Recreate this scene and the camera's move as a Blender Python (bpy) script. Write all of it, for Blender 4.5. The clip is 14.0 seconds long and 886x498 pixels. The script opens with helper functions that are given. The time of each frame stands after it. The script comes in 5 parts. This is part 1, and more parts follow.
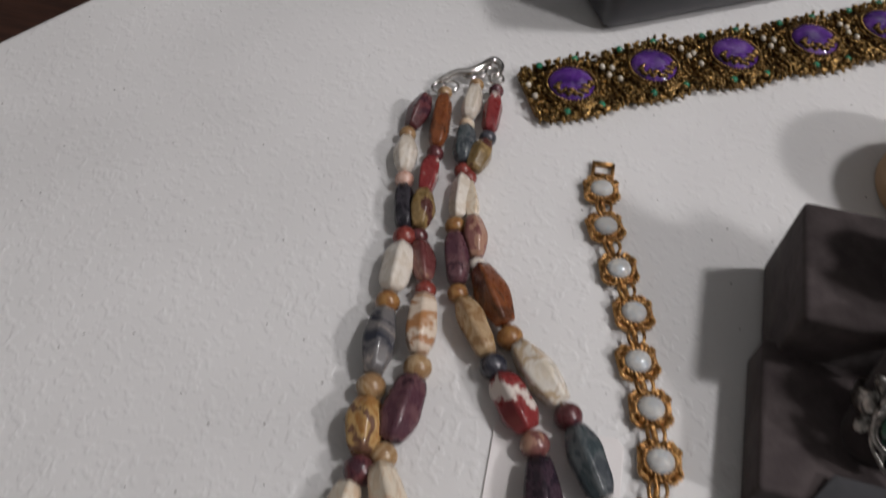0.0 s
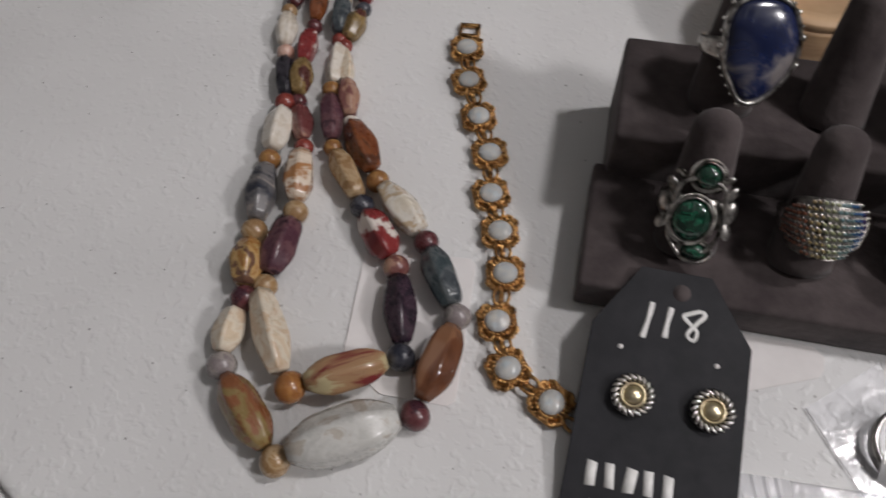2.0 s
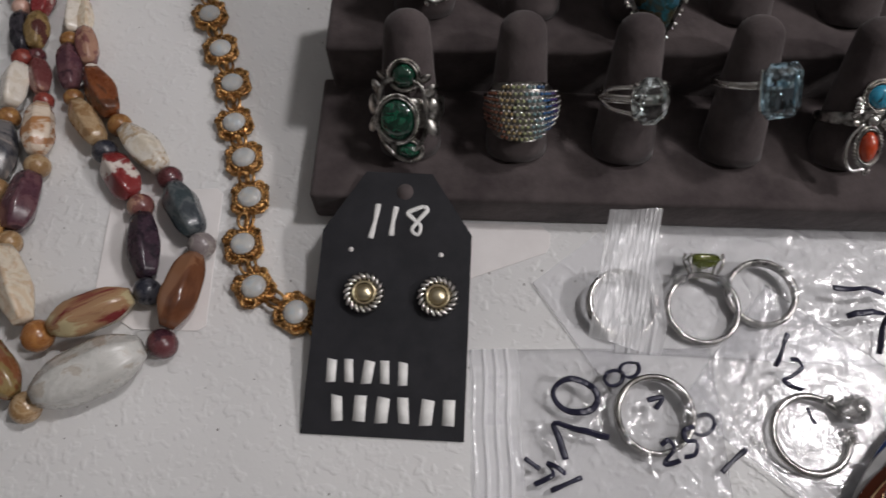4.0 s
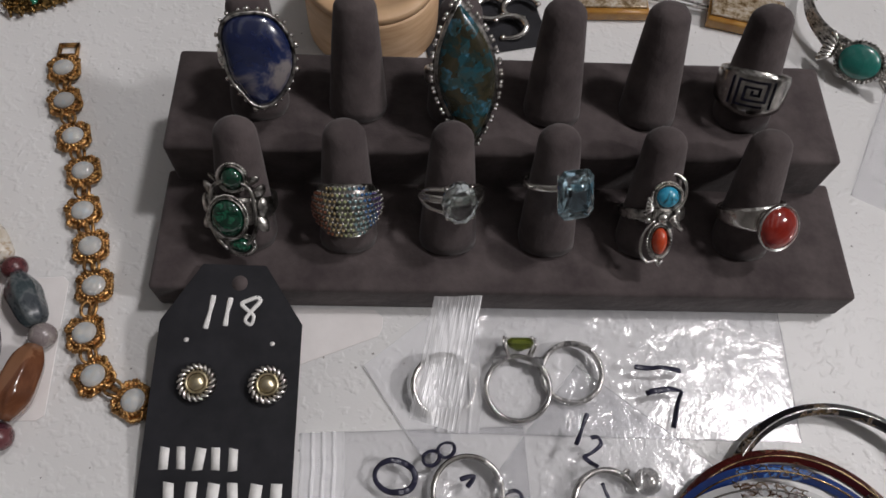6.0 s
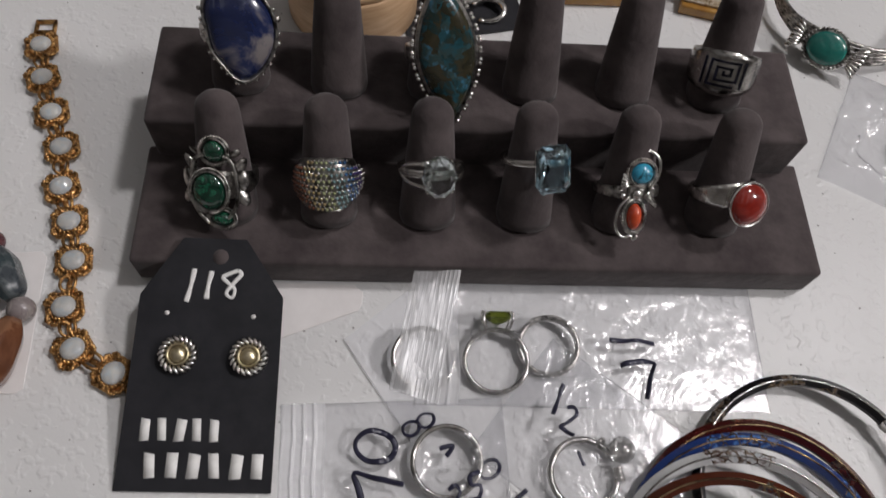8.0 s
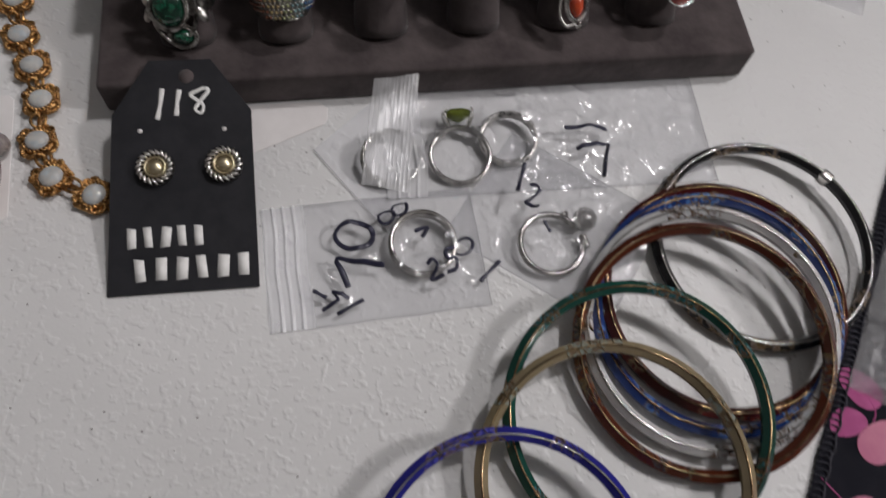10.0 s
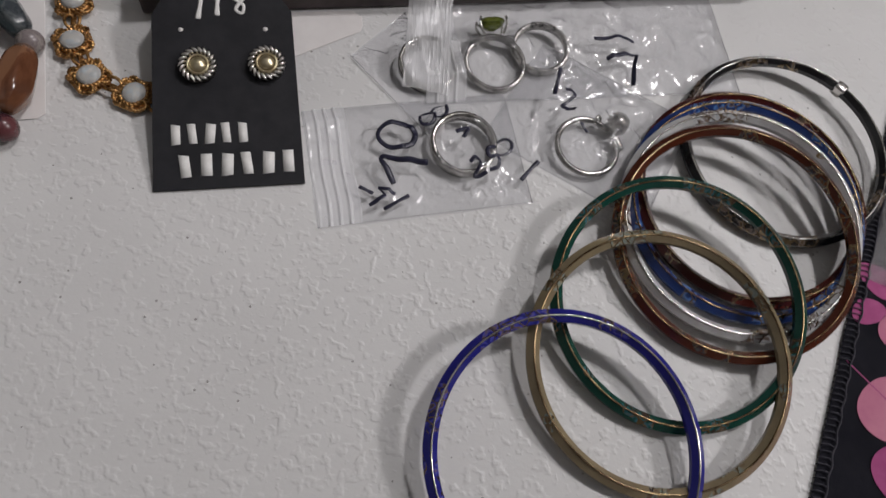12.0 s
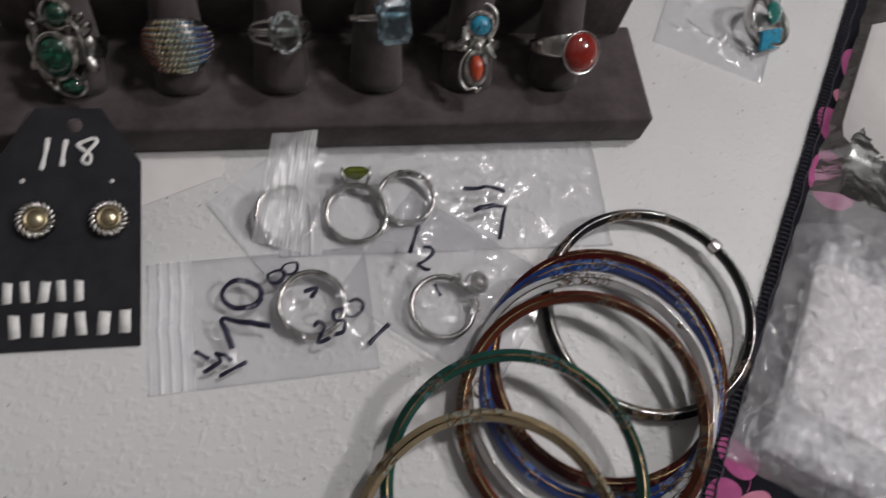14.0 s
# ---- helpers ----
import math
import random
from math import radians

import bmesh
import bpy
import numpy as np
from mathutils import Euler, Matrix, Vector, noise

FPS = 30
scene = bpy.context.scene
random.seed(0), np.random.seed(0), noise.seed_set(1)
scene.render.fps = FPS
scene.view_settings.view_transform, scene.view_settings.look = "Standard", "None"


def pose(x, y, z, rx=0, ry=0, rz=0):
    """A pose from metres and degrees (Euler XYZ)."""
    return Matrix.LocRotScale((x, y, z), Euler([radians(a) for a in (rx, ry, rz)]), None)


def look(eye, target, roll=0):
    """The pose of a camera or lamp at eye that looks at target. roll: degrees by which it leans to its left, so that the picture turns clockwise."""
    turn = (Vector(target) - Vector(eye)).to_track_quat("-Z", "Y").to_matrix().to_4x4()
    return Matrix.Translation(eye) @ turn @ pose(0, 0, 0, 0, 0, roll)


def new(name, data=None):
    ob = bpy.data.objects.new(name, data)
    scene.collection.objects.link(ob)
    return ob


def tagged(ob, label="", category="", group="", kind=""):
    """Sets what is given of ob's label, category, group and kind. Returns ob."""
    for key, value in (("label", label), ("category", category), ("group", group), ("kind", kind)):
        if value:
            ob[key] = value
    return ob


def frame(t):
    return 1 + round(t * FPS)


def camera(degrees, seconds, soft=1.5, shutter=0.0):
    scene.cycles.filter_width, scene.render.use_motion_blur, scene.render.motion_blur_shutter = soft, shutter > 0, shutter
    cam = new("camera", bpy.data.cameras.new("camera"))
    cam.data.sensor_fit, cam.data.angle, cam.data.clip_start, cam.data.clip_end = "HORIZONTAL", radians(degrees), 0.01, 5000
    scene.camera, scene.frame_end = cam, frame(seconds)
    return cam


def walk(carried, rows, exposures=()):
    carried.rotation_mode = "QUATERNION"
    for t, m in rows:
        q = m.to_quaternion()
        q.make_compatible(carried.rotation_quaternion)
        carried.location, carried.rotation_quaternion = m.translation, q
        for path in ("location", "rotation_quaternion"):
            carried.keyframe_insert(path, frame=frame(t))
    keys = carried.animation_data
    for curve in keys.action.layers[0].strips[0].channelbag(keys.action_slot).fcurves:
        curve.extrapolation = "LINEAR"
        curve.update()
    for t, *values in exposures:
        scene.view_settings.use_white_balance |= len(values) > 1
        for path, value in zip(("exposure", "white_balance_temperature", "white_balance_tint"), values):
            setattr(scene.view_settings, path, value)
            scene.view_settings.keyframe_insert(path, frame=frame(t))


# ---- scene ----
cam = camera(60.80, 14.0, shutter=0.5)
PATH = [
    (0, (-0.08787, -0.05979, 0.19391), (-0.3863, 1.0408, -1.4492), 0.28),
    (0.5, (-0.08003, -0.08380, 0.19738), (-0.3578, 0.9485, -1.4929), -0.20),
    (1, (-0.07682, -0.09636, 0.19563), (-0.3396, 0.8915, -1.5234), -1.24),
    (1.5, (-0.06570, -0.09227, 0.20033), (-0.3412, 0.8462, -1.5442), -3.39),
    (2, (-0.04118, -0.08299, 0.20408), (-0.2984, 0.8442, -1.5493), -4.30),
    (2.5, (-0.02677, -0.08500, 0.20026), (-0.2075, 0.8146, -1.5769), -3.53),
    (3, (-0.00896, -0.08955, 0.20311), (-0.1450, 0.7675, -1.5988), -3.60),
    (3.5, (0.00384, -0.08875, 0.20433), (-0.0913, 0.7513, -1.6082), -3.09),
    (4, (0.01727, -0.08955, 0.20454), (-0.0561, 0.7469, -1.6106), -2.86),
    (6.3, (0.05120, -0.07516, 0.22870), (0.1390, 0.8136, -1.5608), 6.15),
    (6.5, (0.05097, -0.07830, 0.22663), (0.1430, 0.8148, -1.5605), 6.33),
    (7, (0.04832, -0.07805, 0.22722), (0.1590, 0.8084, -1.5622), 7.45),
    (7.2, (0.04653, -0.07550, 0.22969), (0.1647, 0.8175, -1.5560), 7.90),
    (9.3, (0.05350, -0.11935, 0.21734), (0.2252, 0.7142, -1.5925), 10.76),
    (9.5, (0.04938, -0.12516, 0.21595), (0.2254, 0.7054, -1.5949), 10.05),
    (10, (0.04560, -0.13787, 0.21629), (0.2817, 0.6504, -1.6066), 10.56),
    (10.5, (0.04509, -0.15843, 0.21697), (0.3387, 0.6079, -1.6069), 11.77),
    (11, (0.03906, -0.16661, 0.21624), (0.3798, 0.5905, -1.6033), 13.43),
    (11.5, (0.02480, -0.16779, 0.21510), (0.3810, 0.5789, -1.6058), 15.76),
    (12, (0.01589, -0.16259, 0.20631), (0.3685, 0.5913, -1.6123), 18.01),
    (12.5, (0.01659, -0.15714, 0.20689), (0.3730, 0.6103, -1.6053), 19.99),
    (13, (0.02465, -0.15357, 0.21148), (0.3790, 0.6319, -1.5934), 20.32),
    (13.5, (0.04223, -0.13768, 0.22033), (0.3954, 0.6471, -1.5850), 20.54),
    (14, (0.06636, -0.12509, 0.22481), (0.4210, 0.6711, -1.5753), 18.92),
]
walk(cam, [(t, look(eye, aim, roll)) for t, eye, aim, roll in PATH],
     [(0, 0.06), (1.5, 0.0), (3.0, -0.2), (4.2, -0.2), (6.5, -0.1), (9.5, -0.22), (11.0, -0.32), (12.5, -0.3), (14.0, -0.32)])

# ---- light and room ----
def room_light(name, x, y, z, target, size, power, colour=(1.0, 0.962, 0.972)):
    d = bpy.data.lights.new(name, "AREA")
    d.shape, d.size, d.energy, d.color = "DISK", size, power, colour
    ob = new(name, d)
    ob.matrix_world = look((x, y, z), target)
    return ob


room_light("ceiling_lamp", 1.10, 0.42, 2.05, (0, 0, 0), 0.24, 20)
room_light("ceiling_lamp", 2.45, -0.52, 2.05, (0, 0, 0), 0.30, 37)


# Unseen panels added overhead as weak fill and for glints in the film.
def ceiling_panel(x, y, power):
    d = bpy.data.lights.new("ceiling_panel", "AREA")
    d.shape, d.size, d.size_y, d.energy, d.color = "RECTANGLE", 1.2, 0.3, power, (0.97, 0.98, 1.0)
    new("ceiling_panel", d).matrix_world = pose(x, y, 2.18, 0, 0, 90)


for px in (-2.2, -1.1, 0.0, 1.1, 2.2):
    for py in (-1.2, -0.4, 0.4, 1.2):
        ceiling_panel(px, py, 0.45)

world = bpy.data.worlds.new("hall")
scene.world = world
world.use_nodes = True
world.node_tree.nodes["Background"].inputs[0].default_value = (0.9, 0.95, 1.0, 1)
world.node_tree.nodes["Background"].inputs[1].default_value = 0.1

# ---- materials ----
def nodes_of(name):
    m = bpy.data.materials.new(name)
    m.use_nodes = True
    nt = m.node_tree
    return m, nt, nt.nodes["Principled BSDF"]


def texco(nt, scale=1.0, spin=True):
    """Object coordinates, shifted for each object so that no two pieces look alike."""
    tc = nt.nodes.new("ShaderNodeTexCoord")
    oi = nt.nodes.new("ShaderNodeObjectInfo")
    mul = nt.nodes.new("ShaderNodeMath")
    mul.operation = "MULTIPLY"
    mul.inputs[1].default_value = 3.7 if spin else 0.0
    nt.links.new(oi.outputs["Random"], mul.inputs[0])
    add = nt.nodes.new("ShaderNodeVectorMath")
    add.operation = "ADD"
    nt.links.new(tc.outputs["Object"], add.inputs[0])
    nt.links.new(mul.outputs[0], add.inputs[1])
    return add.outputs[0]


def noise_node(nt, vec, scale, detail=4, rough=0.55, distort=0.0):
    n = nt.nodes.new("ShaderNodeTexNoise")
    n.inputs["Scale"].default_value = scale
    n.inputs["Detail"].default_value = detail
    n.inputs["Roughness"].default_value = rough
    n.inputs["Distortion"].default_value = distort
    nt.links.new(vec, n.inputs["Vector"])
    return n


def ramp_node(nt, fac, stops):
    r = nt.nodes.new("ShaderNodeValToRGB")
    while len(r.color_ramp.elements) < len(stops):
        r.color_ramp.elements.new(0.5)
    for e, (p, c) in zip(r.color_ramp.elements, stops):
        e.position, e.color = p, (*c, 1)
    nt.links.new(fac, r.inputs[0])
    return r


def surface(name, stops, scale=150, rough=0.5, metal=0.0, bump=0.0, bscale=None, coat=0.0, distort=0.0,
            detail=4, sub=0.0, rvar=0.12, spec=0.5, trans=0.0, ior=1.5, aniso=None):
    """A surface coloured by noise through a ramp, with roughness that varies and a fine relief (bump in mm)."""
    m, nt, b = nodes_of(name)
    v = texco(nt)
    if aniso:
        mp = nt.nodes.new("ShaderNodeMapping")
        mp.inputs["Scale"].default_value = aniso
        nt.links.new(v, mp.inputs["Vector"])
        v = mp.outputs[0]
    n = noise_node(nt, v, scale, detail, 0.6, distort)
    r = ramp_node(nt, n.outputs["Fac"], stops)
    nt.links.new(r.outputs[0], b.inputs["Base Color"])
    n2 = noise_node(nt, v, scale * 3.3, 3)
    mr = nt.nodes.new("ShaderNodeMapRange")
    mr.inputs["To Min"].default_value = max(0.02, rough - rvar)
    mr.inputs["To Max"].default_value = min(1.0, rough + rvar)
    nt.links.new(n2.outputs["Fac"], mr.inputs["Value"])
    nt.links.new(mr.outputs[0], b.inputs["Roughness"])
    b.inputs["Metallic"].default_value = metal
    b.inputs["Coat Weight"].default_value = coat
    b.inputs["Coat Roughness"].default_value = 0.08
    b.inputs["Specular IOR Level"].default_value = spec
    b.inputs["Transmission Weight"].default_value = trans
    b.inputs["IOR"].default_value = ior
    if sub:
        b.inputs["Subsurface Weight"].default_value = sub
        b.inputs["Subsurface Scale"].default_value = 0.002
    if bump:
        n3 = noise_node(nt, v, bscale or scale * 4, 3)
        bp = nt.nodes.new("ShaderNodeBump")
        bp.inputs["Strength"].default_value = 1.0
        bp.inputs["Distance"].default_value = bump * 0.001
        nt.links.new(n3.outputs["Fac"], bp.inputs["Height"])
        nt.links.new(bp.outputs[0], b.inputs["Normal"])
    return m


def two(a, b, lo=0.35, hi=0.65):
    return [(lo, a), (hi, b)]


MAT = {}
MAT["velvet"] = surface("grey_velvet", two((0.049, 0.039, 0.040), (0.102, 0.084, 0.083), 0.3, 0.7), 75, 0.95, bump=0.30, bscale=330, spec=0.15)
MAT["velvet"].node_tree.nodes["Principled BSDF"].inputs["Sheen Weight"].default_value = 0.15
MAT["velvet"].node_tree.nodes["Principled BSDF"].inputs["Sheen Roughness"].default_value = 0.45
MAT["card_black"] = surface("black_card", two((0.012, 0.012, 0.015), (0.02, 0.02, 0.024)), 120, 0.6, bump=0.02, bscale=900, spec=0.3)
MAT["chalk"] = surface("white_marker", two((0.75, 0.74, 0.72), (0.88, 0.87, 0.85)), 300, 0.6)
MAT["ink"] = surface("black_marker", two((0.012, 0.012, 0.03), (0.03, 0.03, 0.06)), 300, 0.35)
MAT["paper"] = surface("white_paper", two((0.72, 0.69, 0.68), (0.78, 0.75, 0.74)), 80, 0.75, bump=0.02, bscale=1500)
MAT["gold"] = surface("antique_gold", two((0.13, 0.058, 0.020), (0.68, 0.40, 0.16), 0.36, 0.60), 500, 0.33, 1.0, bump=0.12, bscale=1200)
MAT["bronze"] = surface("dark_gilt", two((0.05, 0.03, 0.012), (0.40, 0.25, 0.09), 0.38, 0.66), 500, 0.35, 1.0, bump=0.15, bscale=1400)
MAT["silver"] = surface("polished_silver", two((0.62, 0.60, 0.57), (0.82, 0.80, 0.77)), 200, 0.2, 1.0, bump=0.03, bscale=700)
MAT["oxid"] = surface("oxidised_silver", two((0.06, 0.055, 0.05), (0.62, 0.60, 0.57), 0.35, 0.6), 400, 0.32, 1.0, bump=0.1, bscale=900)
MAT["blackened"] = surface("blackened_silver", two((0.02, 0.019, 0.018), (0.07, 0.065, 0.06)), 400, 0.4, 1.0, bump=0.05, bscale=900)
MAT["brass"] = surface("pale_brass", two((0.56, 0.47, 0.30), (0.72, 0.64, 0.46)), 300, 0.34, 1.0)
# Silver with the dark reflections of its surroundings put into the colour as patches.
MAT["dark_mirror"] = surface("silver_painted_reflections", two((0.22, 0.21, 0.20), (0.62, 0.60, 0.57), 0.38, 0.62), 150, 0.22, 1.0, bump=0.05, bscale=600)
MAT["string"] = surface("brown_cord", two((0.12, 0.08, 0.05), (0.2, 0.14, 0.09)), 600, 0.8)
MAT["wood"] = surface("pale_wood", two((0.50, 0.31, 0.17), (0.62, 0.42, 0.25)), 60, 0.55, bump=0.05, bscale=400, aniso=(1, 1, 6))
MAT["floor"] = surface("dark_wood_floor", two((0.035, 0.014, 0.009), (0.075, 0.03, 0.018)), 6, 0.5, aniso=(1, 8, 1))
MAT["wall"] = surface("hall_wall", two((0.34, 0.33, 0.32), (0.40, 0.39, 0.37)), 2, 0.85)
MAT["ceil"] = surface("hall_ceiling", two((0.68, 0.67, 0.65), (0.75, 0.74, 0.72)), 3, 0.9)
MAT["greytray"] = surface("dark_grey_plastic", two((0.04, 0.04, 0.045), (0.06, 0.06, 0.065)), 50, 0.35, bump=0.03, bscale=800)


def table_plastic():
    m, nt, b = nodes_of("white_moulded_plastic")
    v = texco(nt, spin=False)
    n1 = noise_node(nt, v, 9, 3)
    r = ramp_node(nt, n1.outputs["Fac"], two((0.66, 0.655, 0.65), (0.74, 0.735, 0.73)))
    # dark specks
    vo = nt.nodes.new("ShaderNodeTexVoronoi")
    vo.voronoi_dimensions = "2D"
    vo.inputs["Scale"].default_value = 85
    vo.inputs["Randomness"].default_value = 1.0
    nt.links.new(v, vo.inputs["Vector"])
    n2 = noise_node(nt, v, 45, 2)
    sub = nt.nodes.new("ShaderNodeMath")
    sub.operation = "MULTIPLY"
    nt.links.new(n2.outputs["Fac"], sub.inputs[0])
    sub.inputs[1].default_value = 0.052
    lt = nt.nodes.new("ShaderNodeMath")
    lt.operation = "LESS_THAN"
    nt.links.new(vo.outputs["Distance"], lt.inputs[0])
    nt.links.new(sub.outputs[0], lt.inputs[1])
    pick = nt.nodes.new("ShaderNodeMath")
    pick.operation = "GREATER_THAN"
    sep = nt.nodes.new("ShaderNodeSeparateColor")
    nt.links.new(vo.outputs["Color"], sep.inputs[0])
    nt.links.new(sep.outputs[0], pick.inputs[0])
    pick.inputs[1].default_value = 0.70
    both = nt.nodes.new("ShaderNodeMath")
    both.operation = "MULTIPLY"
    nt.links.new(lt.outputs[0], both.inputs[0])
    nt.links.new(pick.outputs[0], both.inputs[1])
    mix = nt.nodes.new("ShaderNodeMix")
    mix.data_type = "RGBA"
    nt.links.new(both.outputs[0], mix.inputs["Factor"])
    nt.links.new(r.outputs[0], mix.inputs["A"])
    mix.inputs["B"].default_value = (0.32, 0.31, 0.30, 1)
    nt.links.new(mix.outputs["Result"], b.inputs["Base Color"])
    b.inputs["Roughness"].default_value = 0.42
    n3a = noise_node(nt, v, 360, 1.5, 0.45, 0.15)
    n3 = nt.nodes.new("ShaderNodeMapRange")
    n3.interpolation_type = "SMOOTHSTEP"
    n3.inputs["From Min"].default_value, n3.inputs["From Max"].default_value = 0.48, 0.74
    nt.links.new(n3a.outputs["Fac"], n3.inputs["Value"])
    n4 = noise_node(nt, v, 900, 2)
    ad = nt.nodes.new("ShaderNodeMath")
    ad.operation = "MULTIPLY_ADD"
    nt.links.new(n4.outputs["Fac"], ad.inputs[0])
    ad.inputs[1].default_value = 0.18
    nt.links.new(n3.outputs[0], ad.inputs[2])
    bp = nt.nodes.new("ShaderNodeBump")
    bp.inputs["Strength"].default_value = 0.8
    bp.inputs["Distance"].default_value = 0.0002
    nt.links.new(ad.outputs[0], bp.inputs["Height"])
    nt.links.new(bp.outputs[0], b.inputs["Normal"])
    return m


MAT["table"] = table_plastic()

# ---- building helpers: all shapes in millimetres ----
MM = 0.001


def thing(name, x, y, z, rz=0.0, label="", category="", group="", rx=0.0, ry=0.0):
    ob = new(name)
    ob.empty_display_size = 0.01
    ob.matrix_world = pose(x * MM, y * MM, z * MM, rx, ry, rz)
    return tagged(ob, label, category, group)


def part(name, bm, material, parent=None, label="", at=None, smooth=True):
    """Links a bmesh, drawn in millimetres, as one mesh object under a thing or a part."""
    bmesh.ops.scale(bm, vec=(MM, MM, MM), verts=bm.verts)
    bmesh.ops.recalc_face_normals(bm, faces=bm.faces)
    me = bpy.data.meshes.new(name)
    bm.to_mesh(me)
    bm.free()
    if smooth:
        me.polygons.foreach_set("use_smooth", [True] * len(me.polygons))
    me.materials.append(material)
    ob = new(name, me)
    ob.parent = parent
    if at is not None:
        ob.matrix_basis = at
    if label:
        tagged(ob, label)
    return ob


def twin(ob, parent, m):
    """A second piece on the same meshes, with its own pieces."""
    c = ob.copy()
    scene.collection.objects.link(c)
    c.parent = parent
    c.matrix_basis = m
    for k in list(ob.children):
        twin(k, c, k.matrix_basis.copy())
    return c


def put(x, y, z, rx=0, ry=0, rz=0):
    return pose(x * MM, y * MM, z * MM, rx, ry, rz)


def ring_faces(bm, a, b, closed=True):
    n = len(a)
    for i in range(n if closed else n - 1):
        j = (i + 1) % n
        bm.faces.new((a[i], a[j], b[j], b[i]))


def lathe(profile, n=24, bm=None, centre=(0, 0, 0), shape=None):
    """Turns (radius, height) round the z axis; shape(angle) scales the radius."""
    bm = bm or bmesh.new()
    rows = []
    for r, z in profile:
        if r < 1e-6:
            rows.append([bm.verts.new((centre[0], centre[1], centre[2] + z))])
        else:
            row = []
            for i in range(n):
                a = 2 * math.pi * i / n
                k = r * (shape(a) if shape else 1)
                row.append(bm.verts.new((centre[0] + k * math.cos(a), centre[1] + k * math.sin(a), centre[2] + z)))
            rows.append(row)
    for p, q in zip(rows, rows[1:]):
        if len(p) == 1 and len(q) == 1:
            continue
        if len(p) == 1:
            for i in range(n):
                bm.faces.new((p[0], q[i], q[(i + 1) % n]))
        elif len(q) == 1:
            for i in range(n):
                bm.faces.new((p[i], p[(i + 1) % n], q[0]))
        else:
            ring_faces(bm, p, q)
    return bm


def ball(bm, x, y, z, r, sx=1.0, sy=1.0, sz=1.0, n=8):
    m = Matrix.Translation((x, y, z)) @ Matrix.Diagonal((sx, sy, sz, 1))
    bmesh.ops.create_icosphere(bm, subdivisions=1 if n <= 8 else 2, radius=r, matrix=m)


def sweep(points, radius, n=8, closed=False, bm=None, flat=1.0):
    """A tube along points; radius may be a function of the way along, 0 to 1."""
    bm = bm or bmesh.new()
    pts = [Vector(p) for p in points]
    k = len(pts)
    rows = []
    up = None
    for i, p in enumerate(pts):
        a = pts[i - 1] if (i > 0 or closed) else p
        b = pts[(i + 1) % k] if (i < k - 1 or closed) else p
        t = (b - a).normalized()
        if up is None:
            up = Vector((0, 0, 1)) if abs(t.z) < 0.9 else Vector((1, 0, 0))
        s = t.cross(up).normalized()
        up = s.cross(t).normalized()
        r = radius(i / max(1, k - 1)) if callable(radius) else radius
        rows.append([bm.verts.new(p + r * (math.cos(2 * math.pi * j / n) * s + flat * math.sin(2 * math.pi * j / n) * up)) for j in range(n)])
    for p, q in zip(rows, rows[1:]):
        ring_faces(bm, p, q)
    if closed:
        ring_faces(bm, rows[-1], rows[0])
    else:
        bm.faces.new(rows[0])
        bm.faces.new(rows[-1])
    return bm


def circle(r, n=48, cx=0, cy=0, z=0.0, ry=None):
    return [(cx + r * math.cos(2 * math.pi * i / n), cy + (ry or r) * math.sin(2 * math.pi * i / n), z) for i in range(n)]


def slab(outline, z0, z1, bevel=0.0, seg=2, bm=None):
    """A flat plate of that outline with softened edges."""
    own = bmesh.new()
    lo = [own.verts.new((x, y, z0)) for x, y in outline]
    hi = [own.verts.new((x, y, z1)) for x, y in outline]
    own.faces.new(lo[::-1])
    own.faces.new(hi)
    ring_faces(own, lo, hi)
    if bevel:
        bmesh.ops.bevel(own, geom=list(own.edges), offset=bevel, segments=seg, profile=0.6, affect="EDGES")
    if bm is None:
        return own
    me = bpy.data.meshes.new("tmp")
    own.to_mesh(me)
    own.free()
    bm.from_mesh(me)
    bpy.data.meshes.remove(me)
    return bm


def box(x0, x1, y0, y1, z0, z1, bevel=0.0, seg=2, bm=None):
    return slab([(x0, y0), (x1, y0), (x1, y1), (x0, y1)], z0, z1, bevel, seg, bm)


def smoothline(pts, per=6, closed=False):
    """Catmull-Rom through the points."""
    p = [Vector(q) for q in pts]
    n = len(p)
    out = []
    for i in range(n if closed else n - 1):
        a = p[(i - 1) % n] if closed or i > 0 else p[i]
        b, c = p[i], p[(i + 1) % n]
        d = p[(i + 2) % n] if closed or i < n - 2 else c
        for k in range(per):
            t = k / per
            out.append(0.5 * ((2 * b) + (c - a) * t + (2 * a - 5 * b + 4 * c - d) * t * t + (3 * b - a - 3 * c + d) * t ** 3))
    if not closed:
        out.append(p[-1])
    return out


def merge(bm, other, m=None):
    """Adds another bmesh to this one."""
    if m is not None:
        bmesh.ops.transform(other, matrix=m, verts=other.verts)
    me = bpy.data.meshes.new("tmp")
    other.to_mesh(me)
    other.free()
    bm.from_mesh(me)
    bpy.data.meshes.remove(me)
    return bm


def rope(bm, rx, ry, z, r, turns, cx=0, cy=0):
    """A twisted wire ring: a row of slanting beads round an oval."""
    for i in range(turns):
        a = 2 * math.pi * i / turns
        t = a + math.pi / 2 + 0.6
        m = Matrix.Translation((cx + rx * math.cos(a), cy + ry * math.sin(a), z)) @ Matrix.Rotation(t, 4, "Z") @ Matrix.Diagonal((1.5, 0.75, 0.9, 1))
        bmesh.ops.create_icosphere(bm, subdivisions=1, radius=r, matrix=m)
    return bm


